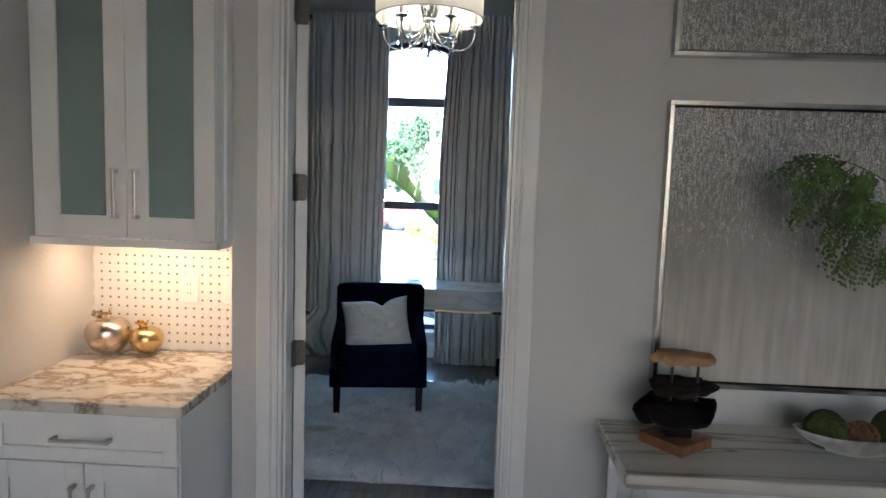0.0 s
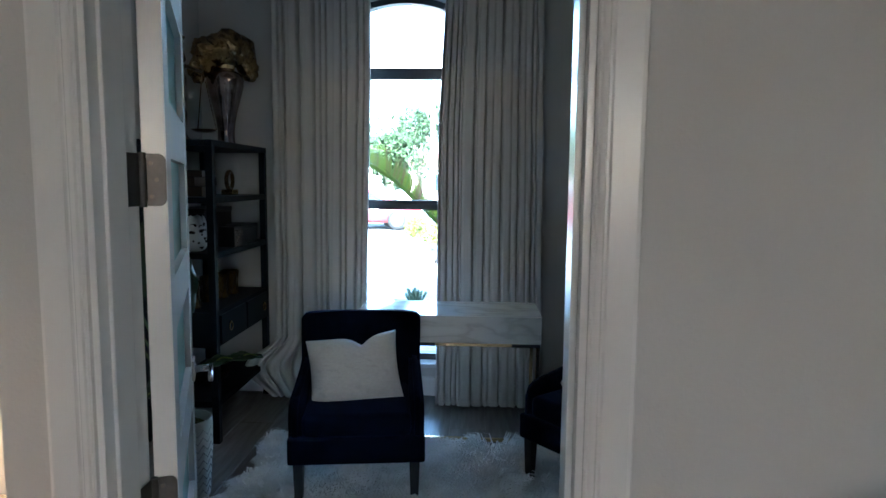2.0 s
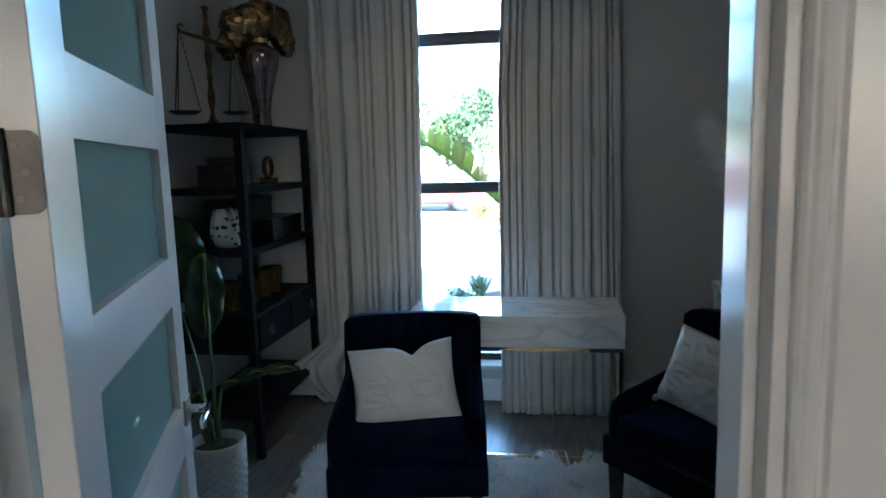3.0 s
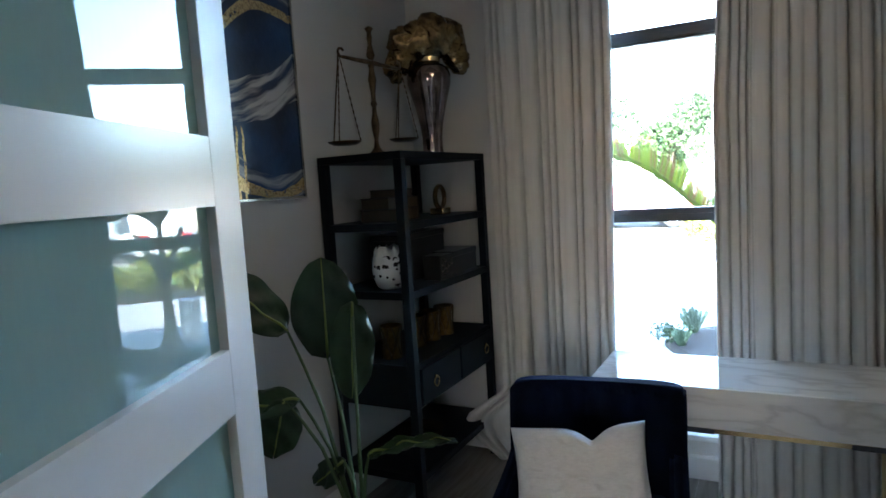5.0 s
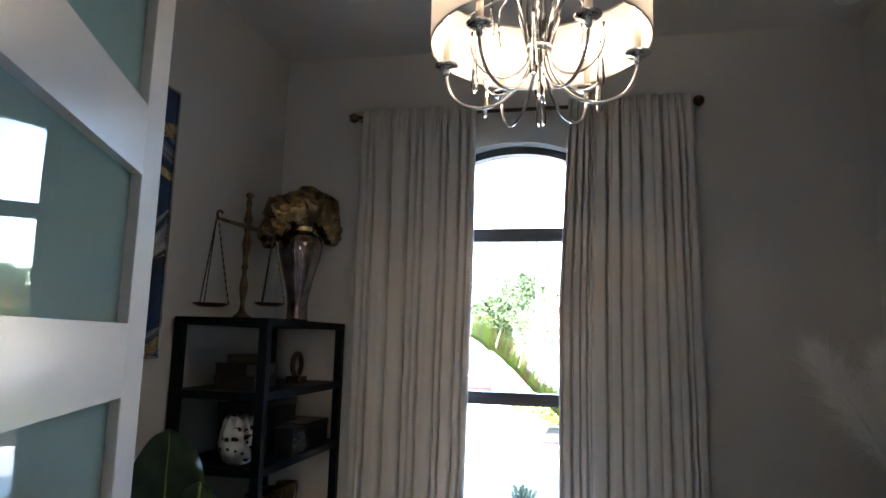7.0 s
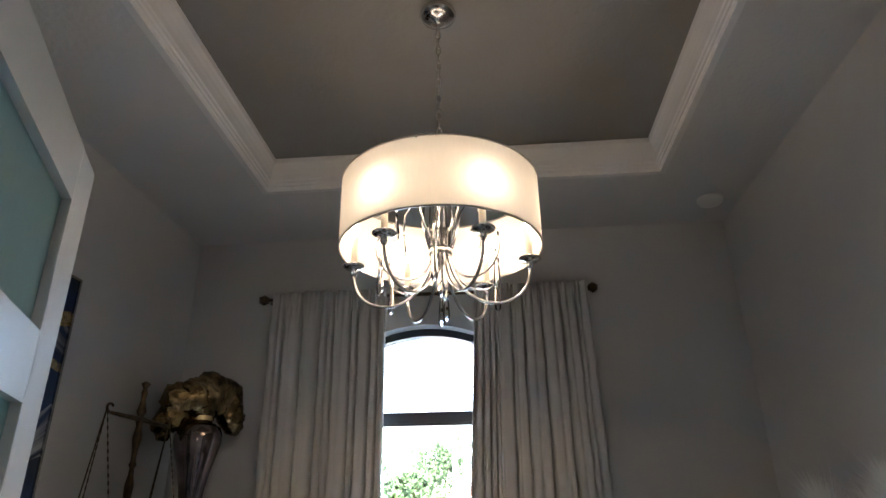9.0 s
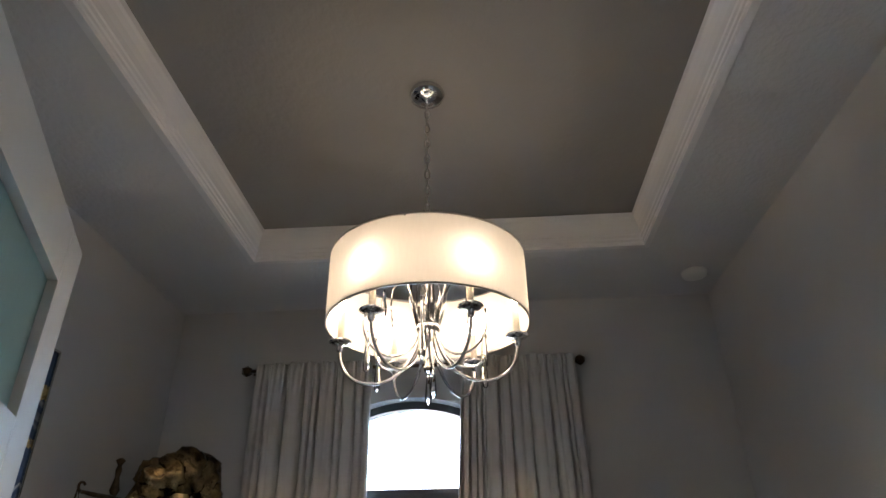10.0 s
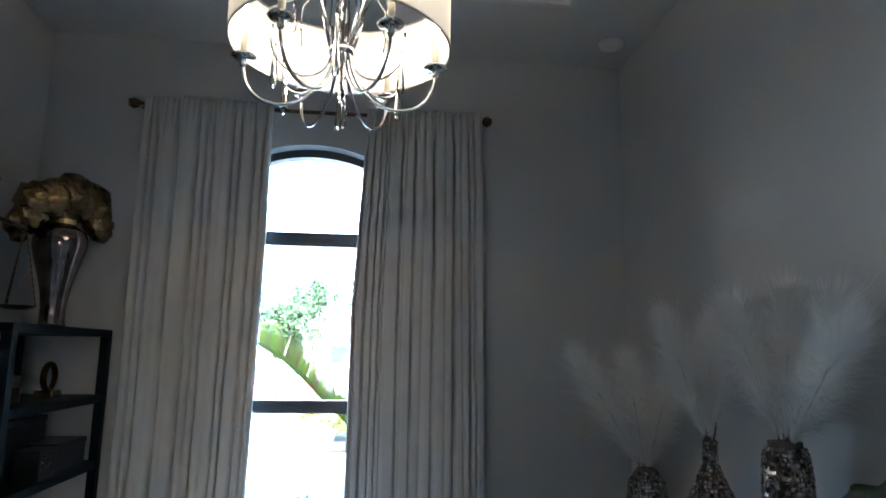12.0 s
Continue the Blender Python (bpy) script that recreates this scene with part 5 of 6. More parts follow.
for zt, rr, ln in ((2.485, 0.014, 0.05), (2.43, 0.011, 0.09)):
    lathe(bm, [(0.001, zt), (rr * 0.5, zt - 0.008), (rr, zt - ln + 0.014), (rr * 0.8, zt - ln), (0.001, zt - ln - 0.008)], 6)
part("crystal", bm, M_CRYSTAL, ch, "clear cut crystal drop")


for k in range(6):
    a = 2 * math.pi * (k + 0.25) / 6
    bm = bmesh.new()
    tube(bm, [(0.034 * math.cos(a), 0.034 * math.sin(a), 2.59), (0.060 * math.cos(a), 0.060 * math.sin(a), 2.68), (0.052 * math.cos(a), 0.052 * math.sin(a), 2.79)], [0.006, 0.0045, 0.003], 8)
    part("rod", bm, M_CHROME, ch, "", True)


# ---- hall: cabinets in the niche ----
CR = -0.872
wallcab = thing("wall_cabinet", "white wall cabinet with two frosted glass doors", "cabinet")
UY, UZ0, UZ1 = 2.112, 1.36, 2.60
bm = bmesh.new()
box(bm, HLX + 0.004, HLX + 0.022, UY + 0.02, NY - 0.012, UZ0, UZ1)
box(bm, CR - 0.018, CR, UY + 0.02, NY - 0.012, UZ0, UZ1)
box(bm, HLX + 0.022, CR - 0.018, UY + 0.02, NY - 0.012, UZ0, UZ0 + 0.018)
box(bm, HLX + 0.022, CR - 0.018, UY + 0.02, NY - 0.012, UZ1 - 0.018, UZ1)
box(bm, HLX + 0.022, CR - 0.018, NY - 0.024, NY - 0.012, UZ0 + 0.018, UZ1 - 0.018)
part("body", bm, M_CAB, wallcab)
part("light_rail", cube(HLX + 0.004, CR + 0.008, UY - 0.008, UY + 0.016, UZ0 - 0.028, UZ0 - 0.001, 0.003), M_CAB, wallcab, "white moulded light rail")
part("light_rail", cube(CR - 0.016, CR + 0.008, UY + 0.017, HY - 0.002, UZ0 - 0.028, UZ0 - 0.001, 0.003), M_CAB, wallcab)
part("side_strip", cube(CR + 0.0005, CR + 0.012, UY + 0.07, HY - 0.002, UZ0, UZ1, 0.002), M_CAB, wallcab)
for z in (1.608, 1.823, 2.074, 2.33):
    part("shelf", cube(HLX + 0.024, CR - 0.02, UY + 0.045, NY - 0.03, z - 0.007, z + 0.007), M_CABIN, wallcab, "glass shelf behind the door")


def shaker(parent, name, x0, x1, z0, z1, y, rail, centre, label, depth=0.019):
    """A framed door or drawer front; centre: the material of its middle."""
    bm = bmesh.new()
    box(bm, x0, x0 + rail, y, y + depth, z0, z1, 0.0015)
    box(bm, x1 - rail, x1, y, y + depth, z0, z1, 0.0015)
    box(bm, x0 + rail, x1 - rail, y, y + depth, z0, z0 + rail, 0.0015)
    box(bm, x0 + rail, x1 - rail, y, y + depth, z1 - rail, z1, 0.0015)
    front = part(name, bm, M_CAB, parent)
    part("panel", cube(x0 + rail - 0.002, x1 - rail + 0.002, y + 0.009, y + 0.013, z0 + rail - 0.002, z1 - rail + 0.002), centre, front, label)
    return front


def bar_pull(parent, p, length, upright):
    bm = bmesh.new()
    x, y, z = p
    h = length / 2
    if upright:
        box(bm, x - 0.0045, x + 0.0045, y - 0.033, y - 0.025, z - h, z + h, 0.002)
        for s in (-1, 1):
            box(bm, x - 0.0065, x + 0.0065, y - 0.035, y, z + s * h - 0.0065, z + s * h + 0.0065, 0.003)
    else:
        box(bm, x - h, x + h, y - 0.034, y - 0.024, z - 0.0045, z + 0.0045, 0.002)
        for s in (-1, 1):
            box(bm, x + s * h - 0.0065, x + s * h + 0.0065, y - 0.035, y, z - 0.0065, z + 0.0065, 0.003)
    part("handle", bm, M_NICKEL, parent, "brushed nickel bar pull")


MID = -1.180
for x0, x1, hx in ((HLX + 0.036, MID - 0.0015, -1.213), (MID + 0.0015, CR - 0.002, -1.140)):
    dr = shaker(wallcab, "cabinet_door", x0, x1, 1.365, 2.585, UY, 0.072, M_CABGLASS, "greenish frosted glass")
    bar_pull(dr, (hx, UY, 1.515), 0.155, True)

base = thing("base_cabinet", "white shaker base cabinet with a drawer over two doors", "cabinet")
BY = 1.865
part("body", cube(HLX + 0.004, CR - 0.02, BY + 0.02, NY - 0.012, 0.10, 0.838, 0.002), M_CAB, base)
part("toe_kick", cube(HLX + 0.004, CR - 0.024, BY + 0.08, NY - 0.012, 0.0, 0.099), M_CAB, base)
dr = shaker(base, "drawer", HLX + 0.02, CR - 0.024, 0.672, 0.832, BY, 0.045, M_CAB, "")
bar_pull(dr, (-1.193, BY, 0.752), 0.175, False)
for x0, x1, hx in ((HLX + 0.02, -1.1965, -1.225), (-1.1935, CR - 0.024, -1.165)):
    dr = shaker(base, "cabinet_door", x0, x1, 0.105, 0.668, BY, 0.06, M_CAB, "")
    bar_pull(dr, (hx, BY, 0.527), 0.14, True)
top = thing("countertop", "cream and brown polished granite countertop", "countertop")
bm = cube(HLX + 0.003, CR + 0.004, 1.838, NY - 0.012, 0.840, 0.877, 0.005, 3)
part("slab", bm, M_GRANITE, top)


def apple(m, s, mat, label):
    t = thing("apple_ornament", label, "ornament", "metal apples", m)
    bm = bmesh.new()
    prof = []
    for i in range(25):
        a = math.pi * i / 24
        r = 0.5 * math.sin(a) * (1 - 0.13 * math.cos(a)) ** 1.4
        z = 0.46 - 0.46 * math.cos(a) - 0.13 * math.exp(-((math.pi - a) / 0.35) ** 2) + 0.05 * math.exp(-(a / 0.3) ** 2)
        prof.append((max(r, 0.004) * s, z * s))
    lathe(bm, prof, 36)
    part("body", bm, mat, t, "", True)
    bm = bmesh.new()
    tube(bm, [(0, 0, 0.80 * s), (0.01 * s, 0, 0.95 * s), (0.06 * s, 0, 1.1 * s)], [0.02 * s, 0.025 * s, 0.035 * s], 8)
    part("stem", bm, mat, t, "", True)
    b1, b2 = bmesh.new(), bmesh.new()
    leaf_blade(b1, b2, (0, 0, 0.9 * s), (-0.34 * s, -0.05 * s, 1.02 * s), (0, -0.5, 0.8), 0.17 * s, 0.1)
    b2.free()
    lf = part("leaf", b1, mat, t)
    lf.modifiers.new("thickness", "SOLIDIFY").thickness = 0.0015
    return t


apple(pose(-1.40, 2.36, 0.877, 0, 0, 10), 0.168, M_APPLE, "hammered silver apple ornament on the granite")
apple(pose(-1.262, 2.385, 0.877, 0, 0, -20), 0.126, M_APPLE2, "hammered gold apple ornament on the granite")

# ---- hall: console below two canvases ----
hc = thing("console_table", "streaked cream stone console table on polished metal legs", "table")
part("tabletop", cube(0.465, 2.05, 1.76, 2.205, 0.733, 0.776, 0.006, 3), M_ONYX, hc, "thick cream stone slab with brown streaks")
for x in (0.50, 1.95):
    for y in (1.80, 2.13):
        part("leg", cube(x, x + 0.035, y, y + 0.035, 0, 0.733, 0.002), M_CHROME, hc, "polished square metal leg")
    part("foot_rail", cube(x, x + 0.035, 1.835, 2.13, 0.0, 0.03, 0.002), M_CHROME, hc)


def glitter_art(z, h, label, canvas):
    t = thing("wall_art", label, "painting", "glitter canvases", pose(0.648, HY, z))
    w, f = 0.98, 0.016
    part("canvas", cube(f + 0.008, w - f - 0.008, -0.034, -0.004, f + 0.008, h - f - 0.008), canvas, t)
    for a in ((0, w, -0.045, 0, 0, f), (0, w, -0.045, 0, h - f, h), (0, f, -0.045, 0, f, h - f), (w - f, w, -0.045, 0, f, h - f)):
        part("frame", cube(*a, 0.0015), M_SILVERFRAME, t, "bright silver float frame")
    part("backing", cube(f, w - f, -0.012, -0.001, f, h - f), M_DARK, t)
    return t


glitter_art(0.905, 0.985, "silver glitter canvas fading to pale grey in a silver frame", M_GLITTER)
glitter_art(2.035, 0.985, "silver glitter canvas hung above another in a silver frame", M_GLITTER2)

# stacked driftwood sculpture
sc = thing("sculpture", "stacked driftwood slices on a square wooden base", "sculpture", "", pose(0.675, 2.00, 0.776))


def slab(z0, z1, rx, ry, seed, wave):
    bm = bmesh.new()
    n = 40
    rings = []
    for k in range(6):
        v = k / 5
        bulge = 0.86 + 0.14 * math.sin(math.pi * v)
        ring = []
        for i in range(n):
            a = 2 * math.pi * i / n
            q = 1 + wave * noise.noise(Vector((math.cos(a) * 1.6, math.sin(a) * 1.6, seed))) + 0.5 * wave * noise.noise(Vector((math.cos(a) * 4, math.sin(a) * 4, seed + 3 + v)))
            ring.append((rx * q * bulge * math.cos(a), ry * q * bulge * math.sin(a), z0 + (z1 - z0) * v + 0.01 * noise.noise(Vector((math.cos(a) * 2.5, math.sin(a) * 2.5, seed + 7)))))
        rings.append(ring)
    loft(bm, rings)
    return bm


bm = cube(-0.08, 0.08, -0.08, 0.08, 0, 0.035, 0.003)
ob = part("base", bm, M_REDWOOD, sc, "reddish square wooden base")
ob.matrix_basis = Matrix.Rotation(radians(38), 4, "Z")
part("block", cube(-0.04, 0.04, -0.035, 0.035, 0.035, 0.07, 0.003), M_DRIFT, sc)
part("slice", slab(0.070, 0.150, 0.116, 0.07, 2, 0.55), M_DRIFT, sc, "charred driftwood slice", True)
part("slice", slab(0.172, 0.212, 0.102, 0.062, 5, 0.5), M_DRIFT2, sc, "grey driftwood slice", True)
part("slice", slab(0.268, 0.300, 0.09, 0.058, 9, 0.35), M_HONEY, sc, "honey-coloured wood slice", True)
for x in (-0.03, 0.05):
    bm = bmesh.new()
    tube(bm, [(x, -0.02, 0.06), (x, -0.02, 0.27)], 0.0045, 8)
    part("rod", bm, M_BLACK, sc, "black metal rod")

bowl = thing("bowl", "shallow speckled boat-shaped bowl on the console", "bowl", "", pose(1.24, 1.99, 0.776, 0, 0, 4))
bm = bmesh.new()
rings = []
for r, z in ((0.25, 0.0), (0.55, 0.012), (0.85, 0.045), (1.0, 0.075), (0.97, 0.075), (0.8, 0.05), (0.5, 0.02), (0.1, 0.012)):
    rings.append([(0.21 * r * math.cos(a), 0.085 * r * math.sin(a), z + 0.012 * abs(math.cos(a)) ** 3 * r) for a in [2 * math.pi * i / 44 for i in range(44)]])
loft(bm, rings)
part("shell", bm, M_BOWL, bowl, "", True)


def fuzzy_ball(m, r, mat, label, category, seed):
    t = thing("decor_ball", label, category, "balls in the bowl", m)
    bm = bmesh.new()
    bmesh.ops.create_icosphere(bm, subdivisions=5, radius=r)
    for v in bm.verts:
        v.co *= 1 + 0.025 * noise.noise(v.co * 90) + 0.02 * noise.noise(v.co * 35 + Vector((seed, 0, 0)))
    part("body", bm, mat, t, "", True)


fuzzy_ball(pose(1.135, 1.99, 0.776 + 0.078), 0.062, M_MOSS, "dark green moss ball in the bowl", "ball", 1)
fuzzy_ball(pose(1.355, 2.0, 0.776 + 0.084), 0.064, M_MOSS, "dark green moss ball in the bowl", "ball", 2)
wick = thing("decor_ball", "brown woven twig ball in the bowl", "ball", "balls in the bowl", pose(1.245, 1.985, 0.776 + 0.064))
bm = bmesh.new()
rnd = random.Random(8)
for k in range(22):
    q = Euler((rnd.uniform(0, 6.28), rnd.uniform(0, 6.28), rnd.uniform(0, 6.28))).to_matrix()
    tube(bm, [q @ Vector((0.046 * math.cos(a), 0.046 * math.sin(a), 0)) for a in [2 * math.pi * i / 18 for i in range(19)]], 0.0032, 5)
part("twigs", bm, M_REDWOOD, wick, "", True)

# fern stems that lean over the console from a vase
fern = thing("fern_arrangement", "dark green maidenhair fern stems in a slim vase", "plant", "", pose(1.86, 2.0, 0.776))
bm = bmesh.new()
lathe(bm, [(0.06, 0), (0.075, 0.05), (0.07, 0.2), (0.035, 0.34), (0.04, 0.38), (0.034, 0.38), (0.03, 0.34)], 28)
part("vase", bm, M_POT, fern, "", True)


def fern_fan(bm, leaves, c, heading, reach, spread, rnd):
    """A fan of fine twigs from c, set with small round leaflets on both sides."""
    for k in range(5):
        a = heading + spread * (k / 4 - 0.5)
        ln = reach * (1.0 - 0.35 * abs(k / 4 - 0.5)) * rnd.uniform(0.85, 1.08)
        d = Vector((math.cos(a), rnd.uniform(-0.16, 0.10), math.sin(a)))
        pts = [c + d * ln * s + Vector((0, 0, -0.22 * ln * s * s)) for s in (0, 0.25, 0.5, 0.75, 1.0)]
        tube(bm, pts, 0.0009, 4)
        for q in range(15):
            f = (0.22 + 0.78 * q / 14) * 4
            i = min(int(f), 3)
            p = pts[i].lerp(pts[i + 1], f - i)
            t = (pts[i + 1] - pts[i]).normalized()
            n = Vector((-t.z, 0, t.x))
            for sd in (-1, 1):
                o = n * sd * rnd.uniform(0.004, 0.011) + Vector((0, rnd.uniform(-0.012, 0.012), 0))
                nrm = Vector((rnd.uniform(-0.35, 0.35), -1, rnd.uniform(-0.2, 0.6)))
                bmesh.ops.create_circle(leaves, cap_ends=True, segments=6, radius=rnd.uniform(0.0042, 0.0074), matrix=Matrix.Translation(p + o) @ nrm.to_track_quat("Z", "Y").to_matrix().to_4x4())


def fern_spray(pts, fans, seed):
    """One arching stem; fans: (share of the stem, heading and spread in degrees about reach)."""
    rnd = random.Random(seed)
    pts = [Vector(p) for p in pts]
    bm, leaves = bmesh.new(), bmesh.new()
    tube(bm, pts, [0.003 * (1 - 0.7 * i / len(pts)) for i in range(len(pts))], 6)
    for s, heading, reach, spread in fans:
        f = s * (len(pts) - 1)
        i = min(int(f), len(pts) - 2)
        fern_fan(bm, leaves, pts[i].lerp(pts[i + 1], f - i), radians(heading), reach, radians(spread), rnd)
    st = part("stem", bm, M_TWIG, fern)
    tagged(part("leaflets", leaves, M_FERN, st, "small round green leaflets"), "", "", "", "stuff")


fern_spray([(0, 0, 0.34), (-0.22, -0.02, 0.62), (-0.44, -0.02, 0.77), (-0.58, -0.02, 0.83), (-0.66, -0.01, 0.885), (-0.73, 0.0, 0.915)], [(1.0, 180, 0.22, 26), (1.0, 206, 0.19, 18), (0.93, 222, 0.24, 26), (0.86, 236, 0.17, 24), (0.78, 226, 0.08, 60)], 1)
fern_spray([(0, 0, 0.34), (-0.22, 0.0, 0.60), (-0.42, 0.02, 0.72), (-0.56, 0.03, 0.78), (-0.63, 0.03, 0.80)], [(1.0, 192, 0.10, 40), (1.0, 218, 0.19, 22), (0.95, 236, 0.23, 22), (0.84, 246, 0.24, 20), (0.8, 205, 0.07, 60)], 2)
fern_spray([(0, 0, 0.34), (-0.2, 0.05, 0.56), (-0.36, 0.06, 0.66), (-0.48, 0.06, 0.70)], [(1.0, 226, 0.17, 24), (0.86, 238, 0.16, 22)], 3)

# ---- backsplash, outlet and switch ----
splash = tagged(new("backsplash"), "white basketweave tile backsplash with small dark dots", "backsplash", "", "structure")
part("bed", cube(HLX + 0.001, NX - 0.001, NY - 0.006, NY - 0.0015, 0.879, 1.40), M_JOINT, splash, "pale grout")
pt = 0.0345
long_mesh = None
for j in range(15):
    for i in range(19):
        cx, cz = HLX + 0.02 + i * pt, 0.896 + j * pt
        if cx > NX - 0.016:
            continue
        if long_mesh is None:
            ob = part("tile", cube(-0.0222, 0.0222, -0.0014, 0.0, -0.0122, 0.0122, 0.0006, 1), M_TILE, splash)
            long_mesh = ob.data
        else:
            ob = new("tile", long_mesh)
            ob.parent = splash
        ob.matrix_basis = pose(cx, NY - 0.0062, cz, 0, 90 * ((i + j) % 2), 0)
dot_mesh = None
for j in range(14):
    for i in range(18):
        cx, cz = HLX + 0.02 + (i + 0.5) * pt, 0.896 + (j + 0.5) * pt
        if cx > NX - 0.01:
            continue
        if dot_mesh is None:
            ob = part("dot", cube(-0.0037, 0.0037, -0.0011, 0.0, -0.0037, 0.0037), M_DOT, splash)
            dot_mesh = ob.data
        else:
            ob = new("dot", dot_mesh)
            ob.parent = splash
        ob.matrix_basis = pose(cx, NY - 0.0062, cz)


def plate(x, z, w, kind):
    t = thing(kind, "white wall plate with a duplex socket" if kind == "outlet" else "white wall plate with a rocker switch", kind)
    y = NY - 0.0078
    part("plate", cube(x - w / 2, x + w / 2, y - 0.006, y, z - 0.057, z + 0.057, 0.002), M_PLASTIC, t)
    if kind == "outlet":
        part("socket", cube(x - 0.017, x + 0.017, y - 0.008, y - 0.006, z - 0.034, z + 0.034, 0.001), M_PLASTIC, t)
        # slots are thin dark bars on the face, coloured as their inner shade
        for dz in (-0.018, 0.018):
            for dx in (-0.006, 0.006):
                part("slot", cube(x + dx - 0.001, x + dx + 0.001, y - 0.0085, y - 0.008, z + dz - 0.004, z + dz + 0.004), M_DARK, t)
    else:
        part("rocker", cube(x - 0.016, x + 0.016, y - 0.009, y - 0.006, z - 0.033, z + 0.033, 0.002), M_PLASTIC, t)


plate(-1.124, 1.134, 0.073, "outlet")
plate(-0.955, 1.133, 0.073, "light_switch")


# ---- outside ----
M_GRASS = material("lawn_grass", (0.10, 0.19, 0.03), 0.9, vary=0.4, scale=8, bump=0.6, bump_scale=80)
M_MULCH = material("brown_mulch", (0.020, 0.014, 0.011), 0.95, vary=0.6, scale=25, bump=1.0, bump_scale=60)
M_ROAD = material("asphalt", (0.09, 0.09, 0.09), 0.9, vary=0.2, scale=10)
M_BARK = material("palm_bark", (0.20, 0.16, 0.12), 0.9, vary=0.4, scale=12, stretch=(1, 1, 4), bump=0.6)
M_GREEN = material("tree_leaves", (0.06, 0.095, 0.045), 0.7, spec=0.15, vary=0.6, scale=2.5)
M_HEDGE = material("golden_hedge", (0.20, 0.22, 0.035), 0.6, vary=0.6, scale=6)
M_FROND = material("palm_frond", (0.07, 0.082, 0.012), 0.7, spec=0.1, vary=0.6, scale=7, second=(0.07, 0.035, 0.018))
M_NEARFROND = material("sunlit_frond", (0.062, 0.085, 0.008), 0.7, spec=0.08, vary=0.6, scale=24, second=(0.055, 0.026, 0.012))
# leaflets differ from one another, green to browned
_n, _l = nodes(M_NEARFROND)
_l.new(_n.new("ShaderNodeNewGeometry").outputs["Random Per Island"], next(x for x in _n if x.type == "VALTORGB").inputs[0])
ramp_of(M_NEARFROND, [(0.0, (0.05, 0.022, 0.012)), (0.22, (0.055, 0.030, 0.012)), (0.30, (0.040, 0.066, 0.008)), (0.7, (0.060, 0.090, 0.010)), (1.0, (0.10, 0.11, 0.012))])
M_AGAVE = material("blue_agave", (0.11, 0.16, 0.10), 0.5, vary=0.3, scale=5)
M_CARRED = material("red_car_paint", (0.30, 0.035, 0.04), 0.2, vary=0.05, coat=0.8)
M_CARWHITE = material("white_car_paint", (0.7, 0.7, 0.7), 0.2, vary=0.03, coat=0.8)
M_TYRE = material("tyre_rubber", (0.02, 0.02, 0.02), 0.8)
M_CARGLASS = material("car_glass", (0.03, 0.04, 0.05), 0.05)
M_STUCCO = material("pale_stucco", (0.62, 0.56, 0.48), 0.9, vary=0.1, scale=4)
M_ROOFTILE = material("terracotta_roof", (0.34, 0.12, 0.085), 0.8, vary=0.3, scale=6, bump=0.5)
M_REDLIGHT = material("red_lens", (0.4, 0.01, 0.01), 0.2)
M_CONCRETE = material("pale_concrete", (0.55, 0.54, 0.52), 0.9, vary=0.15, scale=6)

struct("ground", cube(-900, 900, -900, 2000, GZ - 0.5, GZ), M_PAVE, "pale stone paver driveway", "ground")
struct("lawn", cube(-0.9, 40, 16.3, 21.5, GZ - 0.02, GZ + 0.03), M_GRASS, "mown green lawn", "lawn")
struct("road", cube(-80, 80, 23, 29, GZ - 0.02, GZ + 0.012), M_ROAD, "grey asphalt street", "road")
struct("planting_bed", cube(-0.9, 12, 14.3, 16.3, GZ - 0.02, GZ + 0.05), M_MULCH, "brown mulch bed", "planting bed")
bm = bmesh.new()
rings = []
for s, z in ((1.0, GZ), (0.97, GZ + 0.05), (0.5, GZ + 0.09)):
    rings.append([(1.36 + 2.4 * s * math.cos(a) * (1 + 0.05 * math.sin(3 * a)), 8.9 + 1.35 * s * math.sin(a), z) for a in [2 * math.pi * i / 60 for i in range(60)]])
loft(bm, rings)
struct("planting_bed_window", bm, M_MULCH, "brown mulch bed before the window", "planting bed")


def leaf_cloud(bm_or_none, centres, n, size, seed, parent, mat, name="crown"):
    """Many small leaf cards scattered in clumps round centres (x, y, z, radius)."""
    rg = np.random.default_rng(seed)
    cs = np.array(centres)
    k = rg.integers(0, len(cs), n)
    d = rg.normal(0, 1, (n, 3))
    d /= np.linalg.norm(d, axis=1)[:, None]
    p = cs[k, :3] + d * (cs[k, 3] * rg.uniform(0.35, 1.0, n) ** 0.5)[:, None]
    a, b = rg.normal(0, 1, (n, 3)), rg.normal(0, 1, (n, 3))
    a /= np.linalg.norm(a, axis=1)[:, None]
    b -= (a * b).sum(1)[:, None] * a
    b /= np.linalg.norm(b, axis=1)[:, None]
    s = size * rg.uniform(0.6, 1.3, n)[:, None]
    vt = np.stack([p - a * s, p + b * s * 0.4, p + a * s, p - b * s * 0.4], 1).reshape(-1, 3)
    me = bpy.data.meshes.new(name)
    me.from_pydata(vt.tolist(), [], np.arange(4 * n).reshape(-1, 4).tolist())
    me.materials.append(mat)
    ob = new(name, me)
    ob.parent = parent
    return tagged(ob, "", "", "", "stuff")


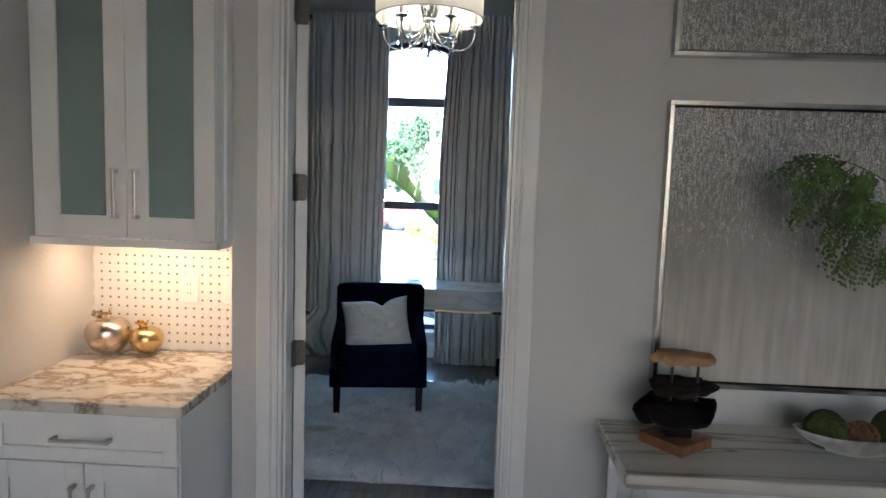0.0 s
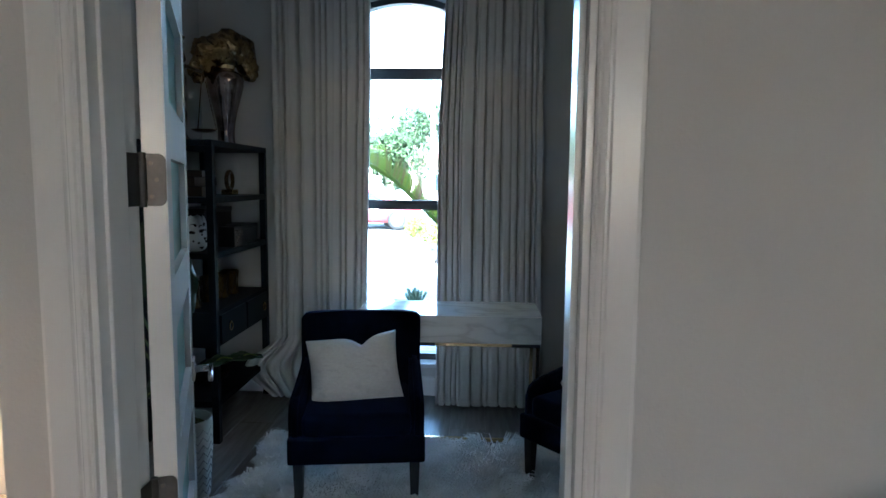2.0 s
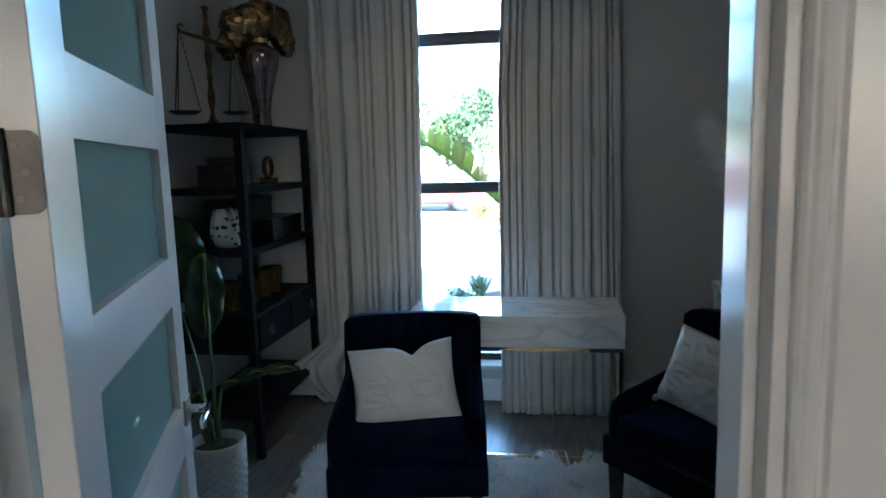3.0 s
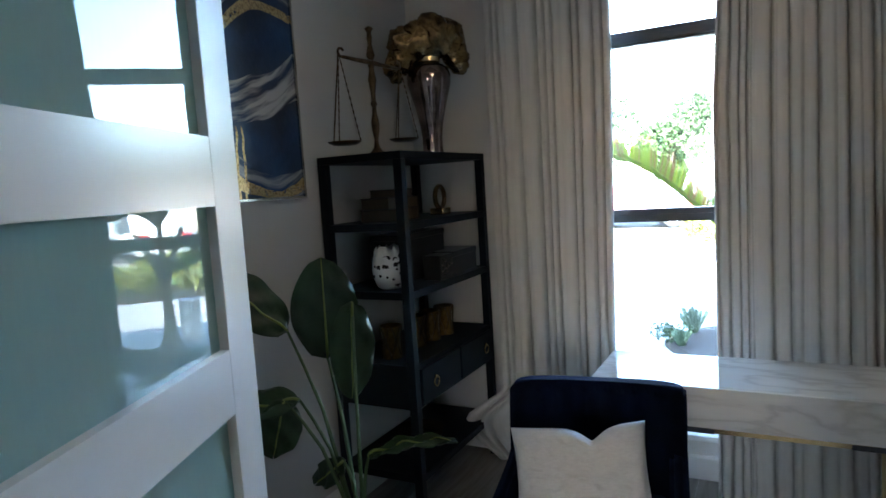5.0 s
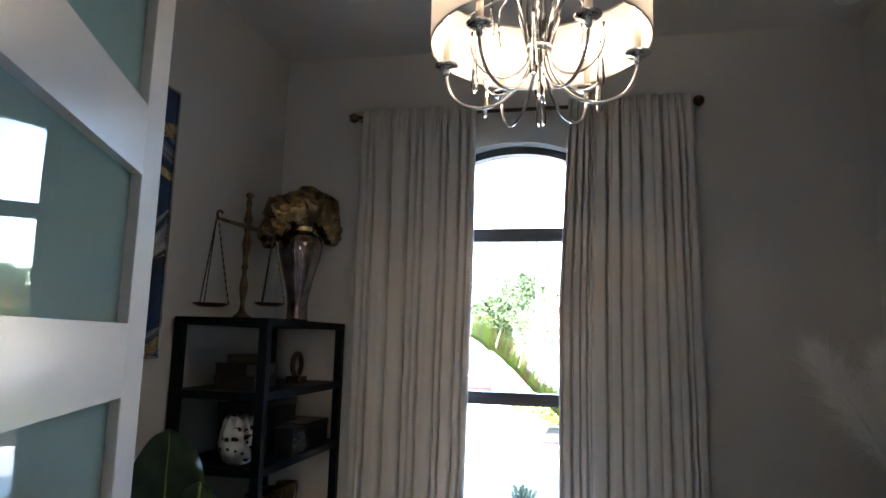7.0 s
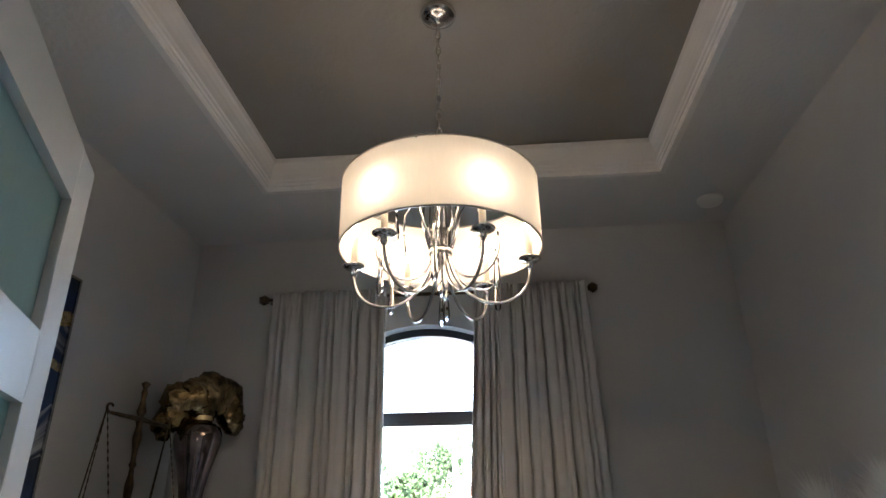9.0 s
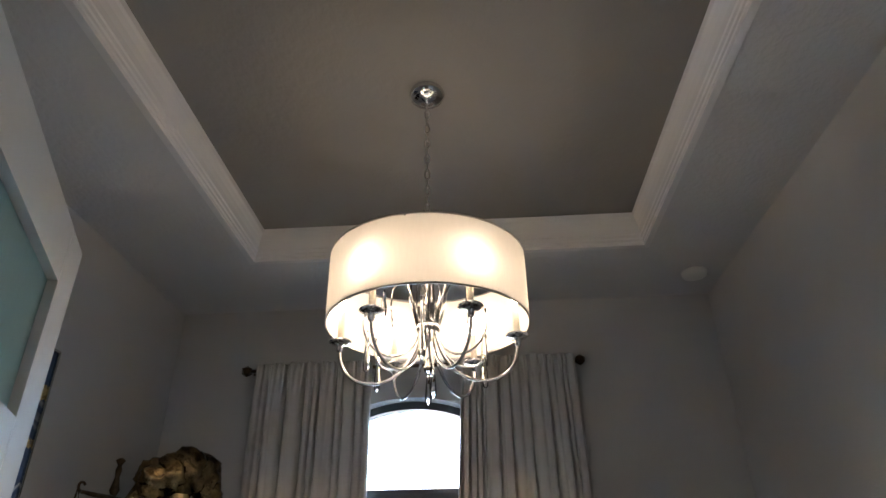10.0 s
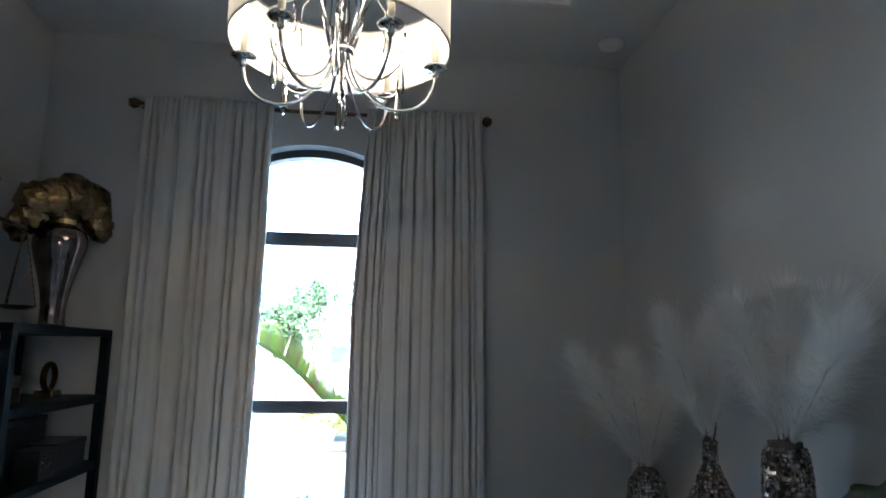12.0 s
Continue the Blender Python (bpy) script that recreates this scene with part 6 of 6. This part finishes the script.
def tree(x, y, h, r, seed, label="broad green tree far beyond the driveway"):
    t = thing("tree", label, "tree", "far trees", pose(x, y, GZ))
    rnd = random.Random(seed)
    bm = bmesh.new()
    tube(bm, [(0, 0, 0), (0.1, 0.05, h * 0.3), (-0.05, 0, h * 0.6)], [0.22, 0.16, 0.1], 10)
    cents = []
    for k in range(9):
        a = rnd.uniform(0, 6.28)
        rr = r * rnd.uniform(0.2, 0.75)
        c = (rr * math.cos(a), rr * math.sin(a), h * rnd.uniform(0.5, 0.92), r * rnd.uniform(0.3, 0.5))
        cents.append(c)
        tube(bm, [(0, 0, h * 0.4), (c[0] * 0.5, c[1] * 0.5, h * 0.55), c[:3]], [0.08, 0.05, 0.02], 6)
    part("trunk", bm, M_BARK, t)
    leaf_cloud(None, cents, 4200, 0.13, seed, t, M_GREEN)
    return t


def frond(bm, pts, length, seed, n=46, upright=False):
    """A palm frond: leaflets along a rachis through pts."""
    rnd = random.Random(seed)
    pts = [Vector(p) for p in pts]
    tube(bm, pts, [0.018 * (1 - 0.75 * i / (len(pts) - 1)) for i in range(len(pts))], 6)
    for k in range(n):
        f = (0.06 + 0.94 * k / n) * (len(pts) - 1)
        i = min(int(f), len(pts) - 2)
        c = pts[i].lerp(pts[i + 1], f - i)
        d = (pts[i + 1] - pts[i]).normalized()
        sd = d.cross(Vector((0, 0, 1)))
        sd = sd.normalized() if sd.length > 0.05 else Vector((1, 0, 0))
        upv = sd.cross(d).normalized()
        ln = length * (0.35 + 0.65 * math.sin(math.pi * min(1, 0.12 + 0.8 * k / n)))
        for s in (-1, 1):
            w = (sd * s * 0.3 + upv * (0.95 if s > 0 else 0.1) + d * 0.6).normalized() if upright else (sd * s * 0.75 + upv * 0.45 + d * 0.65).normalized()
            e = c + w * ln * rnd.uniform(0.75 if upright else 0.85, 1.1)
            m = c.lerp(e, 0.45) + upv * ln * 0.06
            q = d * 0.012
            wide = 0.8 if upright else 1.1
            vs = [bm.verts.new(p) for p in (c - q, c + q, m + q * wide, e, m - q * wide)]
            bm.faces.new(vs)


def palm(x, y, h, seed, count=16, reach=1.9, label="slender palm tree beyond the street"):
    t = thing("palm_tree", label, "palm tree", "far palms", pose(x, y, GZ))
    rnd = random.Random(seed)
    bm = bmesh.new()
    tube(bm, [(0, 0, 0), (0.05, 0, h * 0.5), (0, 0.05, h)], [0.2, 0.15, 0.13], 12)
    part("trunk", bm, M_BARK, t)
    for k in range(count):
        a = 2 * math.pi * k / count + rnd.uniform(-0.15, 0.15)
        up = rnd.uniform(-0.1, 1.0)
        d = Vector((math.cos(a), math.sin(a), 0))
        bm = bmesh.new()
        frond(bm, [Vector((0, 0, h)) + d * reach * s + Vector((0, 0, reach * (up * s - (0.55 + 0.5 * up) * s * s))) for s in (0, 0.2, 0.4, 0.6, 0.8, 1.0)], reach * 0.32, seed * 50 + k, 26)
        part("frond", bm, M_FROND, t)
    return t


for i, (x, y, h, r) in enumerate(((-3.3, 25, 3.5, 1.0), (-7.5, 34, 6.0, 2.8), (-3.4, 38, 5.6, 2.6), (4.2, 36, 5.6, 3.0), (8.5, 38, 6.2, 3.2), (13, 40, 6, 3), (-12, 36, 7, 3.2), (0.4, 40, 4.6, 2.2))):
    tree(x, y, h, r, 20 + i)
for i, (x, y, h) in enumerate(((1.5, 26.5, 3.0), (2.7, 31, 4.2), (5.2, 33, 4.5))):
    palm(x, y, h, 60 + i)

# ringed bottle-trunk palm and the frond that hangs before the window
bp = thing("palm_tree", "small bottle-trunk palm in the mulch bed", "palm tree", "", pose(-0.12, 9.35, GZ))
bm = bmesh.new()
prof = []
for i in range(41):
    u = i / 40
    r = 0.13 * math.exp(-(u / 0.26) ** 2) + 0.06 - 0.015 * u
    prof.append((r * (1 + 0.03 * math.sin(u * 90)), u * 0.95))
lathe(bm, prof, 24)
part("trunk", bm, M_BARK, bp, "swollen ringed grey trunk", True)
bm = bmesh.new()
for e in ((-0.22, 0.0, 1.5), (0.02, 0.05, 1.6), (0.25, -0.05, 1.45)):
    tube(bm, [(0, 0, 0.9), (e[0] * 0.4, e[1], 1.15), e], [0.05, 0.035, 0.022], 8)
part("fork", bm, M_BARK, bp)
rnd = random.Random(77)
for k in range(13):
    a = 2 * math.pi * k / 13 + 0.3
    d = Vector((math.cos(a), math.sin(a), 0))
    up = rnd.uniform(0.8, 1.6)
    if math.cos(a) < -0.2:
        continue
    bm = bmesh.new()
    frond(bm, [Vector((0, 0, 1.5)) + d * 0.45 * s + Vector((0, 0, 0.7 * (up * s - 0.7 * s * s))) for s in (0, 0.2, 0.4, 0.6, 0.8, 1.0)], 0.34, 300 + k, 22)
    part("frond", bm, M_FROND, bp)
bm = bmesh.new()
frond(bm, [(0.05, -0.05, 1.0), (-0.30, -0.12, 1.08), (-0.52, -0.15, 1.28), (-0.76, -0.15, 1.52), (-1.0, -0.15, 1.73), (-1.27, -0.15, 1.89), (-1.50, -0.15, 1.95), (-1.75, -0.15, 1.93)], 0.40, 11, 104, True)
part("frond", bm, M_NEARFROND, bp, "arching yellow-green frond with browned leaflets")


def agave(x, y, s, seed):
    t = thing("agave", "blue-green agave with upright pointed leaves", "plant", "agaves in the bed", pose(x, y, GZ + 0.05))
    rnd = random.Random(seed)
    for k in range(34):
        a = 2.4 * k
        lean = 0.12 + 0.8 * k / 34
        d = Vector((math.cos(a) * lean, math.sin(a) * lean, 1)).normalized()
        b1, b2 = bmesh.new(), bmesh.new()
        leaf_blade(b1, b2, (0.02 * math.cos(a), 0.02 * math.sin(a), 0), d * s * rnd.uniform(0.85, 1.1), (-math.cos(a), -math.sin(a), 0.4), 0.055 * s / 0.42, -0.06, 0.5)
        b2.free()
        part("leaf", b1, M_AGAVE, t, "", True)


agave(-0.80, 9.3, 0.27, 1)
agave(-0.86, 8.75, 0.16, 3)
for x, y, r, seed, mat, label in ((-0.98, 8.95, 0.15, 5, M_GREEN, "small dark green shrub"), (0.3, 9.0, 0.2, 6, M_GREEN, "small dark green shrub"), (-1.1, 16.6, 0.45, 7, M_HEDGE, "yellow-green shrub"), (-0.35, 15.3, 0.42, 8, M_HEDGE, "yellow-green shrub"), (0.5, 15.4, 0.45, 9, M_HEDGE, "yellow-green shrub"), (1.3, 15.3, 0.42, 10, M_HEDGE, "yellow-green shrub"), (2.2, 15.5, 0.45, 11, M_HEDGE, "yellow-green shrub"), (3.0, 15.3, 0.42, 12, M_HEDGE, "yellow-green shrub")):
    t = thing("shrub", label + " in the mulch bed", "shrub", "shrubs", pose(x, y, GZ))
    bm = bmesh.new()
    tube(bm, [(0, 0, 0), (0, 0, r)], [0.02, 0.012], 6)
    part("trunk", bm, M_BARK, t)
    leaf_cloud(None, [(rnd.uniform(-r, r), rnd.uniform(-r, r) * 0.7, r * rnd.uniform(0.6, 1.3), r * 0.6) for _ in range(6)], 1500 if r > 0.3 else 700, r * 0.13, seed, t, mat)
part("pedestal", cube(-0.36, -0.12, 10.4, 10.64, GZ, 0.38, 0.01), M_CONCRETE)
tagged(bpy.data.objects["pedestal"], "pale square concrete pedestal on the driveway", "pedestal")


def car(m, paint, label, tall):
    t = thing("car", label, "car", "parked cars", m)
    bm = bmesh.new()
    prism(bm, [(-2.2, 0.25), (2.15, 0.25), (2.2, 0.55), (2.1, 0.78), (1.2, 0.9), (0.55, 1.38 * tall), (-1.3, 1.42 * tall), (-2.0, 0.95), (-2.22, 0.8)], -0.85, 0.85)
    bmesh.ops.bevel(bm, geom=list(bm.edges), offset=0.07, segments=3, affect="EDGES", clamp_overlap=True)
    part("body", bm, paint, t, "", True)
    bm = bmesh.new()
    for y in (-0.865, 0.845):
        prism(bm, [(1.0, 0.92), (0.5, 1.30 * tall), (-0.35, 1.32 * tall), (-0.35, 0.92)], y, y + 0.02)
        prism(bm, [(-0.45, 0.92), (-0.45, 1.32 * tall), (-1.2, 1.33 * tall), (-1.7, 0.95)], y, y + 0.02)
    part("side_glass", bm, M_CARGLASS, t)
    for x in (-1.35, 1.35):
        for y in (-0.80, 0.80):
            bm = bmesh.new()
            lathe(bm, [(0.2, -0.1), (0.33, -0.1), (0.35, 0), (0.33, 0.1), (0.2, 0.1)], 24)
            w = part("wheel", bm, M_TYRE, t, "", True)
            w.matrix_basis = pose(x, y, 0.35, 90)
            bm = bmesh.new()
            lathe(bm, [(0.21, -0.105), (0.17, -0.09), (0.05, -0.1), (0.05, 0.1), (0.17, 0.09), (0.21, 0.105)], 20)
            part("rim", bm, M_CHROME, w)
    for y in (-0.6, 0.6):
        part("tail_light", cube(-2.25, -2.2, y - 0.15, y + 0.15, 0.7, 0.85, 0.01), M_REDLIGHT, t)
        part("headlight", cube(2.16, 2.22, y - 0.16, y + 0.16, 0.6, 0.72, 0.01), M_CONCRETE, t)
    return t


car(pose(-4.1, 23.8, GZ + 0.012, 0, 0, 0), M_CARRED, "red hatchback parked across the driveway", 1.0)
car(pose(2.0, 24.4, GZ, 0, 0, 70), M_CARWHITE, "white van parked by the street", 1.25)

house = thing("house", "pale stucco house with a terracotta roof", "house", "", pose(1.0, 46, GZ))
part("wall", cube(-6, 6, 0, 8, 0, 2.9), M_STUCCO, house)
bm = bmesh.new()
loft(bm, [[(-6.6, -0.6, 2.85), (6.6, -0.6, 2.85), (6.6, 8.6, 2.85), (-6.6, 8.6, 2.85)], [(-2.5, 4, 4.6), (2.5, 4, 4.6), (2.5, 4.01, 4.6), (-2.5, 4.01, 4.6)]])
part("roof", bm, M_ROOFTILE, house)
for x in (-4, -1, 2.5):
    w = part("window", cube(x, x + 1.3, -0.03, 0.0, 1.0, 2.2), M_CARGLASS, house)
    part("frame", cube(x - 0.08, x + 1.38, -0.05, -0.031, 2.2, 2.3), M_TRIM, w)
for x, y in ((-2.06, 30.5), (6.5, 31)):
    t = thing("utility_pole", "grey utility pole by the street", "pole", "utility poles", pose(x, y, GZ))
    bm = bmesh.new()
    tube(bm, [(0, 0, 0), (0, 0, 8)], [0.12, 0.09], 10)
    part("post", bm, M_CONCRETE, t)
    part("crossarm", cube(-0.9, 0.9, -0.05, 0.05, 7.3, 7.4), M_BARK, t)

# ---- floor planks of the study ----
PW, PL = 0.226, 1.19
plank_mesh = None
for i in range(-8, 17):
    for j in range(-6, 5):
        x, y = -0.30 + i * PW, 2.9 + j * PL + (i % 3) * PL / 3
        if y < -3.9 or y > FY + 0.5 or x < LX - 0.08:
            continue
        in_study = y > NY and x < RX + 0.08
        if not in_study and (y > NY or x < HLX + 0.08 or y > HY - 0.4 and x > RX + 0.08):
            if not (x > HLX + 0.08 and y <= HY + 0.1):
                continue
        if plank_mesh is None:
            ob = part("plank", cube(-PW / 2 + 0.0018, PW / 2 - 0.0018, -PL / 2 + 0.0018, PL / 2 - 0.0018, -0.008, 0.0, 0.001, 1), M_FLOOR, FLOOR)
            plank_mesh = ob.data
        else:
            ob = new("plank", plank_mesh)
            ob.parent = FLOOR
        ob.matrix_basis = pose(x, y, 0)
